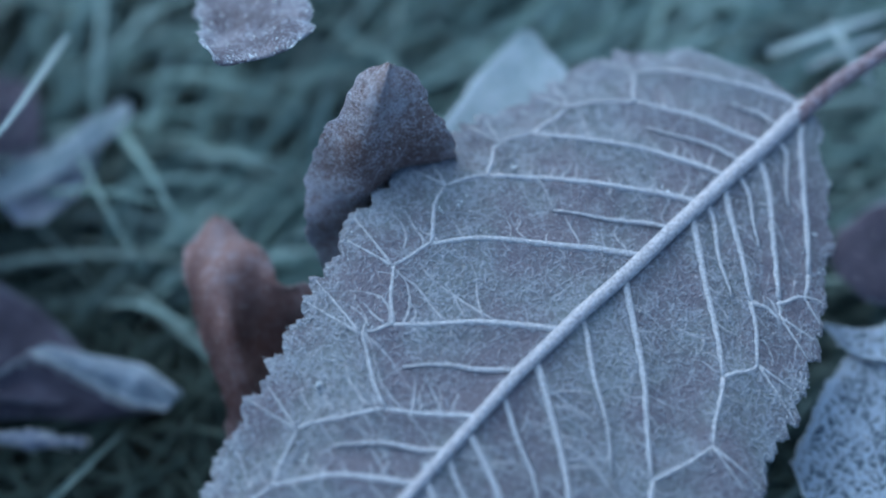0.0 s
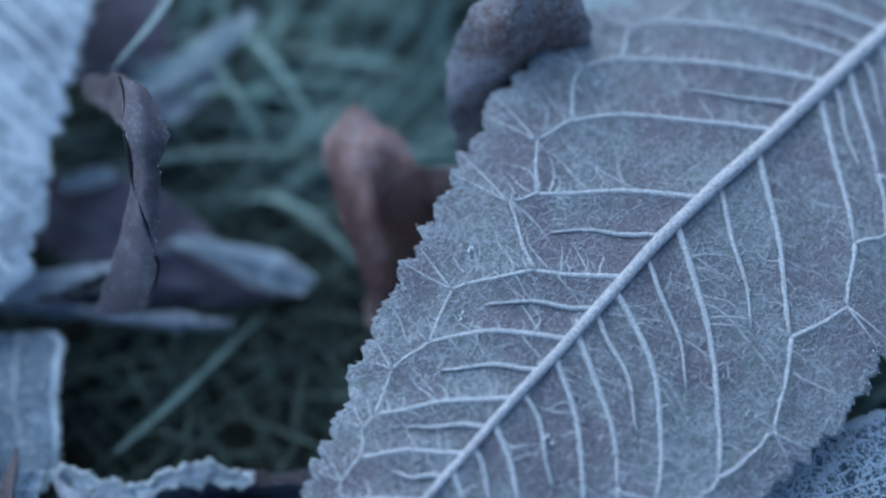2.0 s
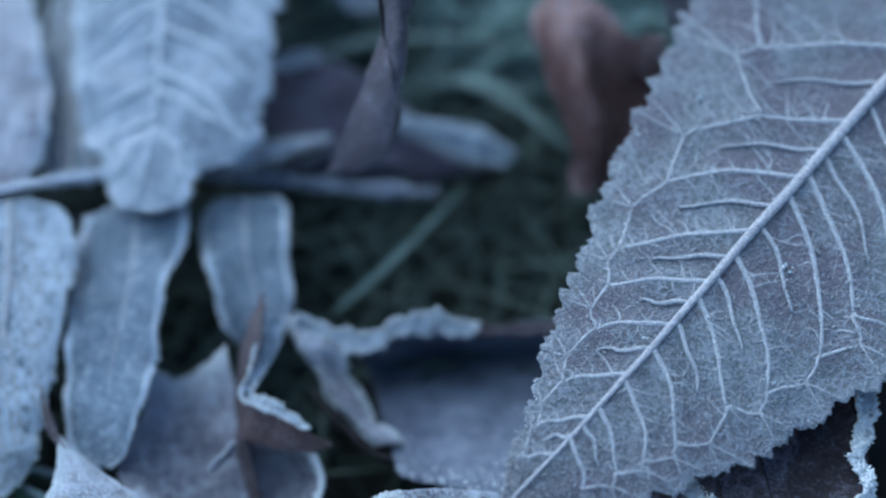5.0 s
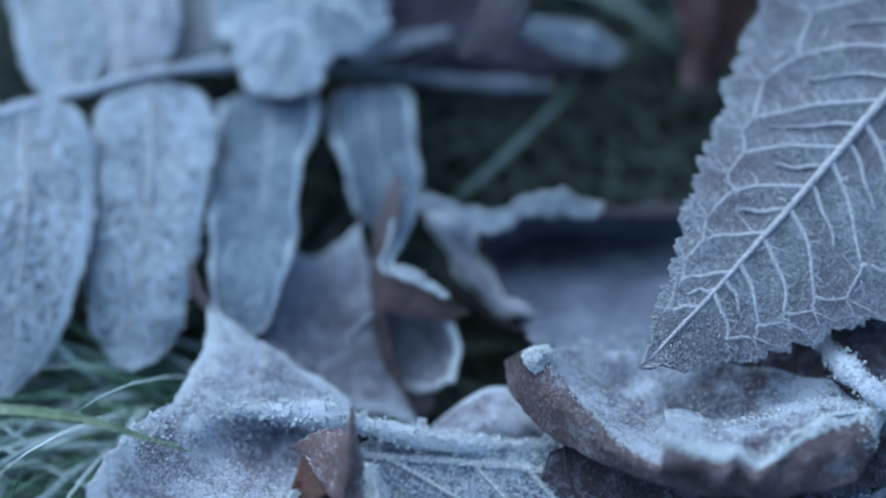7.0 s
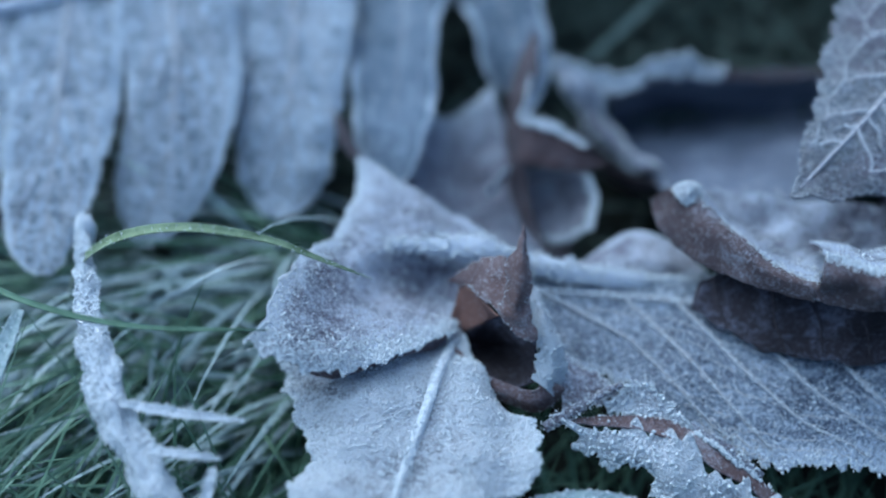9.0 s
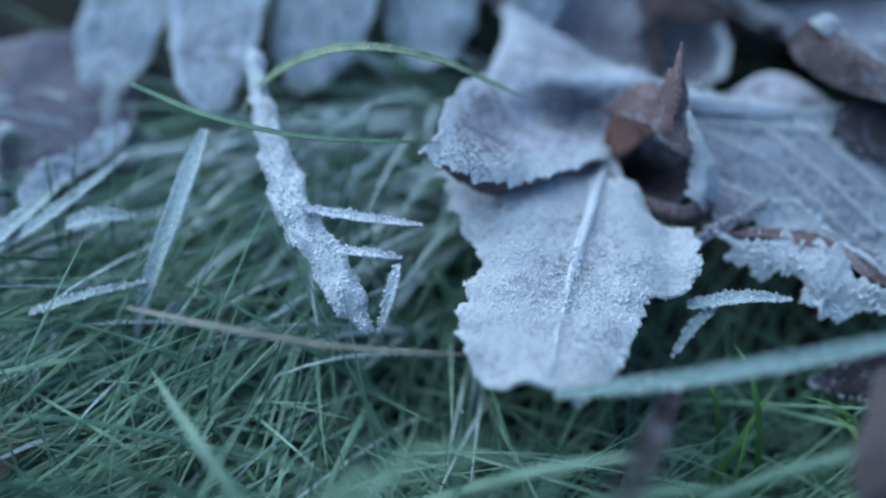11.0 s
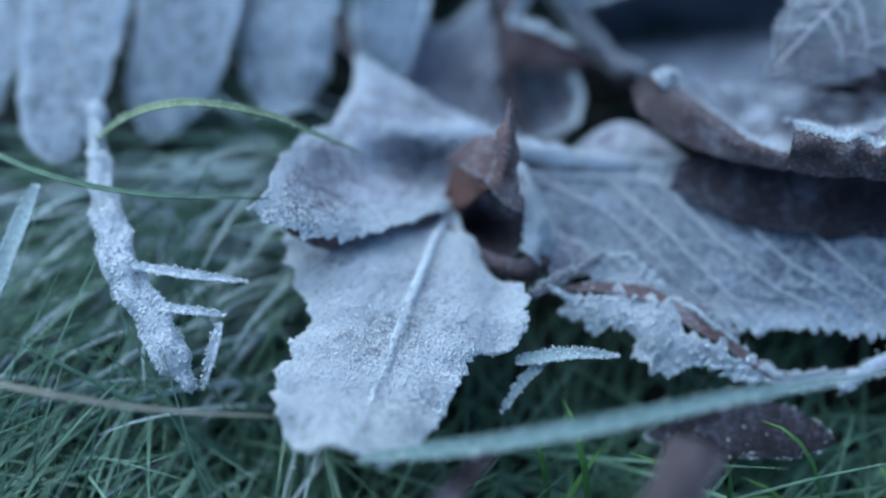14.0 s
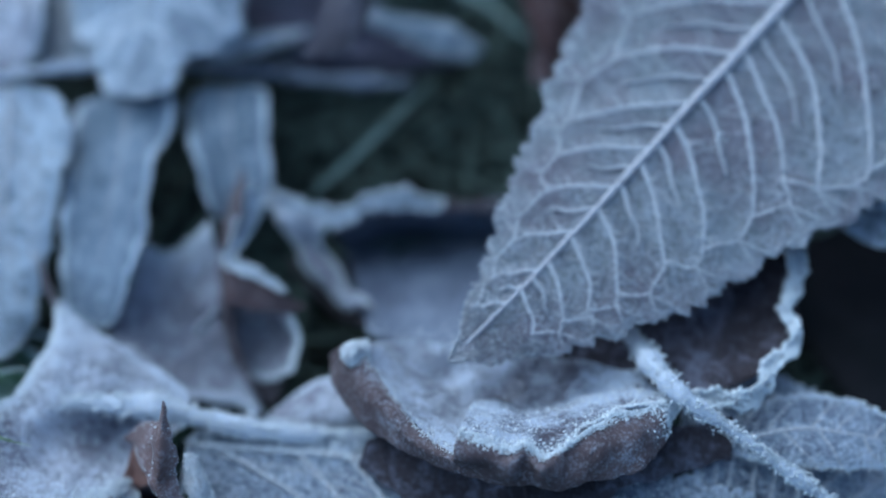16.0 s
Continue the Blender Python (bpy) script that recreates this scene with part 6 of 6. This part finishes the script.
single_blade("long_grass", "thin pale blade crossing behind the twisted leaflet", M_HOAR, [(-0.0662, 0.1307, 0.0360), (-0.0707, 0.1099, 0.0420), (-0.0771, 0.0958, 0.0440)], .0006)
single_blade("long_grass", "frosted blade under the leaf stalk", M_HOAR, [(0.0595, 0.1328, 0.0280), (0.0679, 0.1340, 0.0320), (0.0810, 0.1375, 0.0340)], .0009, rime=200, rime_size=.0004)
single_blade("long_grass", "frosted blade beside the leaf stalk", M_HOAR, [(0.0670, 0.1311, 0.0260), (0.0733, 0.1326, 0.0300), (0.0811, 0.1343, 0.0320)], .0008, rime=200, rime_size=.0004)
single_blade("long_grass", "bent frosted blade beside the stalk", M_HOAR, [(0.0727, 0.1414, 0.0260), (0.0739, 0.1295, 0.0300), (0.0775, 0.1260, 0.0280)], .0008, rime=150, rime_size=.0004)
single_blade("long_grass", "long pale teal blade lying alone over dark grass", M_TEALG, [(-0.0788, 0.0411, 0.0090), (-0.0666, 0.0519, 0.0120), (-0.0542, 0.0675, 0.0100)], .0009)
single_blade("long_grass", "dry brown blade leaning among the green", M_DIM, [(-0.0941, -0.0607, 0.0300), (-0.1102, -0.0929, 0.0800), (-0.1187, -0.1119, 0.1060), (-0.1225, -0.1230, 0.1130)], .0017)
for label, pts, w in (("long frosted blade lying aslant over the tuft", [(-0.2056, -0.0412, 0.0290), (-0.1913, -0.0344, 0.0340), (-0.1810, -0.0221, 0.0320)], .0012), ("broad frosted blade lying beside the purple leaf", [(-0.2129, -0.0448, 0.0300), (-0.2014, -0.0406, 0.0340), (-0.1903, -0.0257, 0.0310)], .0018),
                      ("short white blade lying in the green tuft", [(-0.1887, -0.0354, 0.0330), (-0.1831, -0.0346, 0.0340), (-0.1785, -0.0336, 0.0320)], .0014),
                      ("frosted blade bent over the tuft", [(-0.1933, -0.0492, 0.0300), (-0.1835, -0.0481, 0.0340), (-0.1753, -0.0450, 0.0320)], .0007)):
    single_blade("long_grass", label, M_HOAR, pts, w, rime=500, rime_size=.0005, ragged=.10)
single_blade("long_grass", "long thin green blade over the frosty tuft", M_FINE, [(-0.1785, -0.0153, 0.0420), (-0.1645, -0.0229, 0.0440), (-0.1486, -0.0268, 0.0440), (-0.1296, -0.0266, 0.0420)], .0005)

# ---- grass ----
def grass(name, label, material, count, box, length, width, rise, heading, spread, droop=.5, rime=0, seed=7, keep=None, base=-.003, wide_twist=.5, limit=9, stiff=0.0, clear=None):
    rng = np.random.RandomState(seed)
    r = np.column_stack([rng.uniform(box[0], box[1], count), rng.uniform(box[2], box[3], count), np.full(count, base)])
    if keep is not None:
        r = r[keep(r[:, 0], r[:, 1])]
    n = len(r)
    a = np.radians(heading) + np.clip(rng.normal(size=n), -limit, limit) * np.radians(spread)
    d = np.column_stack([np.cos(a), np.sin(a)])
    ln = rng.uniform(*length, n)
    up = rng.uniform(*rise, n)
    v, f, c = strips(r, d, ln, rng.uniform(*width, n), up, droop + rng.normal(size=n) * .25, rng, twist=wide_twist, stiff=stiff)
    if clear is not None:
        ok = ~clear(c[..., 0], c[..., 1], c[..., 2]).any(1)
        per = len(v) // n
        v = v.reshape(n, per, 3)[ok].reshape(-1, 3)
        f, c, n = f[:len(f) // n * int(ok.sum())], c[ok], int(ok.sum())
    ob = thing(name, (0, 0, 0), label, "grass", kind="stuff")
    mesh_part("blades", v, f, material, ob, kind="stuff")
    if rime:
        i, j = rng.randint(0, n, rime), rng.randint(1, 6, rime)
        u = rng.uniform(size=(rime, 1))
        q = c[i, j] * u + c[i, j - 1] * (1 - u)
        vt, ff = crystals(q, np.tile([0, 0, 1.0], (rime, 1)), .0004, rng, 1.5)
        mesh_part("rime", vt, ff, M_RIME, ob, kind="stuff")


FRONT = lambda x, y: y < -.036 - .20 * (x + .16) * (x > -.16)
HEAP = lambda x, y, z: ((x > -.137) & (y > -.070 - .40 * (z - .045)) & (z > .021)) | ((y > -.016) & (z > .022)) | ((z > .045) & (y > -.068 - .40 * (z - .045)))
FREE = lambda x, y, z: HEAP(x, y, z) | ((x > -.104) & (y < -.088) & (z > .035))
LEFTF = lambda x, y: (x < -.126 - .2 * (y + .03)) & (y < .004)
MAUVE = lambda x, y, z: (x < -.175) & (y > -.027 + (x + .168) * .35) & (y < .02)
grass("grass", "fine green grass in a dense tangled tuft", M_FINE, 2900, (-.34, .06, -.105, -.03), (.030, .075), (.0003, .0007), (.012, .046), 52, 60, .35, seed=7, keep=FRONT, stiff=.6, clear=HEAP)
grass("grass", "sparse fine green grass nearer the front", M_FINE, 900, (-.34, .06, -.22, -.100), (.030, .075), (.0004, .0009), (.012, .040), 52, 60, .35, seed=37, stiff=.6, clear=HEAP)
grass("grass", "fine green grass combed to one side", M_FINE, 2600, (-.28, -.08, -.09, .012), (.050, .100), (.0003, .0007), (.026, .044), 214, 22, .35, rime=2500, seed=8, keep=LEFTF, stiff=.3, clear=MAUVE)
grass("grass", "thin straight green blades crossing the tuft", M_PALEG, 1500, (-.27, -.02, -.12, -.020), (.030, .070), (.0003, .0006), (.030, .050), 60, 75, .2, seed=38, keep=LEFTF, stiff=.85, clear=lambda x, y, z: HEAP(x, y, z) | MAUVE(x, y, z))
grass("grass", "pale green grass blades lying aslant", M_PALEG, 850, (-.26, -.08, -.09, .0), (.045, .090), (.0005, .0013), (.030, .045), 214, 26, .40, rime=3500, seed=18, keep=LEFTF, stiff=.4, clear=MAUVE)
grass("grass", "frosted pale blades among the green tuft", M_HOAR, 150, (-.24, -.115, -.050, -.016), (.030, .055), (.0005, .0013), (.030, .043), 214, 24, .4, rime=3500, seed=42, stiff=.4, clear=lambda x, y, z: HEAP(x, y, z) | MAUVE(x, y, z))
grass("grass", "tall loose green grass blades in front", M_PALEG, 420, (-.32, -.04, -.20, -.078), (.035, .085), (.0008, .0020), (.066, .108), 42, 40, .25, seed=19, limit=1.8, stiff=.5, clear=FREE)
grass("grass", "tall fine green blades in front", M_FINE, 520, (-.32, -.03, -.17, -.070), (.030, .085), (.0006, .0015), (.058, .104), 218, 55, .30, seed=20, limit=1.8, stiff=.5, clear=FREE)
grass("grass", "broad green blades arching high in front", M_PALEG, 210, (-.24, -.07, -.20, -.090), (.035, .090), (.0012, .0026), (.082, .114), 45, 45, .25, seed=48, stiff=.35, clear=FREE)
grass("grass", "broad green blades arching high in front, crossing", M_FINE, 220, (-.24, -.05, -.18, -.080), (.030, .085), (.0010, .0022), (.074, .110), 200, 60, .25, seed=49, stiff=.35, clear=FREE)
grass("grass", "upright green blades close in front", M_PALEG, 220, (-.23, -.05, -.130, -.072), (.012, .045), (.0008, .0018), (.066, .104), 70, 80, .25, seed=58, stiff=.7, clear=FREE)
grass("grass", "upright fine green blades close in front", M_FINE, 260, (-.23, -.05, -.130, -.070), (.012, .050), (.0005, .0013), (.058, .100), 230, 80, .25, seed=59, stiff=.7, clear=FREE)
grass("grass", "frosted blades in the hollow beside the purple leaf", M_HOAR, 90, (-.184, -.150, -.018, .004), (.030, .060), (.0006, .0016), (.026, .038), 212, 20, .4, rime=1500, seed=43, stiff=.3)
grass("grass", "pale blades in the hollow beside the purple leaf", M_PALEG, 260, (-.186, -.145, -.024, .004), (.030, .065), (.0005, .0012), (.022, .036), 214, 24, .4, rime=900, seed=44, stiff=.3)
grass("grass", "bright green moss-like grass low down", M_WET, 500, (-.10, .05, -.20, -.07), (.010, .025), (.0006, .0012), (.030, .050), 90, 90, .3, seed=9)
grass("grass", "frosted white grass tuft beside the leaflets", M_HOAR, 460, (-.215, -.105, -.024, .009), (.022, .050), (.0004, .0013), (.024, .040), 212, 28, .5, rime=7000, seed=10, clear=MAUVE)
grass("grass", "green grass showing through the frosted tuft", M_FINE, 900, (-.215, -.105, -.030, .006), (.022, .055), (.0004, .0009), (.018, .034), 212, 32, .5, rime=2500, seed=39, stiff=.2, clear=MAUVE)
grass("grass", "coarse dark grass lying flat", M_COARSE, 1500, (-.14, .16, .02, .34), (.030, .075), (.0009, .0024), (.006, .020), 28, 35, .7, seed=12, keep=lambda x, y: (x > -.03) | (y > .082))
grass("grass", "bluish frosted broad grass blades", M_HOARB, 800, (-.16, .16, .085, .34), (.035, .080), (.0008, .0020), (.010, .026), 28, 28, .6, seed=15, keep=lambda x, y: (x > -.035) | (y > .17))
grass("grass", "pale frosted grass blades behind the leaves", M_HOARB, 230, (-.10, .05, .105, .19), (.030, .060), (.0008, .0018), (.018, .034), 28, 40, .5, seed=17)
grass("grass", "pale teal grass blades beside the twisted leaflet", M_HOARB, 60, (-.070, -.030, .090, .115), (.025, .050), (.0008, .0018), (.012, .022), 30, 25, .5, seed=41)
# Low blades coloured dark for the shade in the gaps.
grass("grass", "fine grass between the leaves, shade put into its colour", M_DARKG, 6000, (-.20, .20, -.02, .34), (.018, .040), (.0005, .0011), (.004, .014), 30, 80, .6, seed=13)
grass("grass", "fine green grass in front of the heap", M_FINE, 1300, (-.082, .06, -.12, -.045), (.015, .035), (.0004, .0009), (.012, .026), 120, 80, .5, seed=14, stiff=.4, clear=lambda x, y, z: (y > -.049) & (z > .010))
grass("grass", "sparse lawn round the fallen leaves", M_LAWN, 9000, (-.8, .8, -.7, .9), (.025, .060), (.0008, .0020), (.010, .026), 30, 80, .6, seed=16, keep=lambda x, y: (x < -.32) | (x > .16) | (y < -.20) | (y > .30))
grass("grass", "wide lawn far round the leaves", M_LAWN, 14000, (-4, 4, -4, 4), (.06, .14), (.005, .010), (.02, .05), 30, 80, .6, seed=28, keep=lambda x, y: (abs(x) > .8) | (y < -.7) | (y > .9))
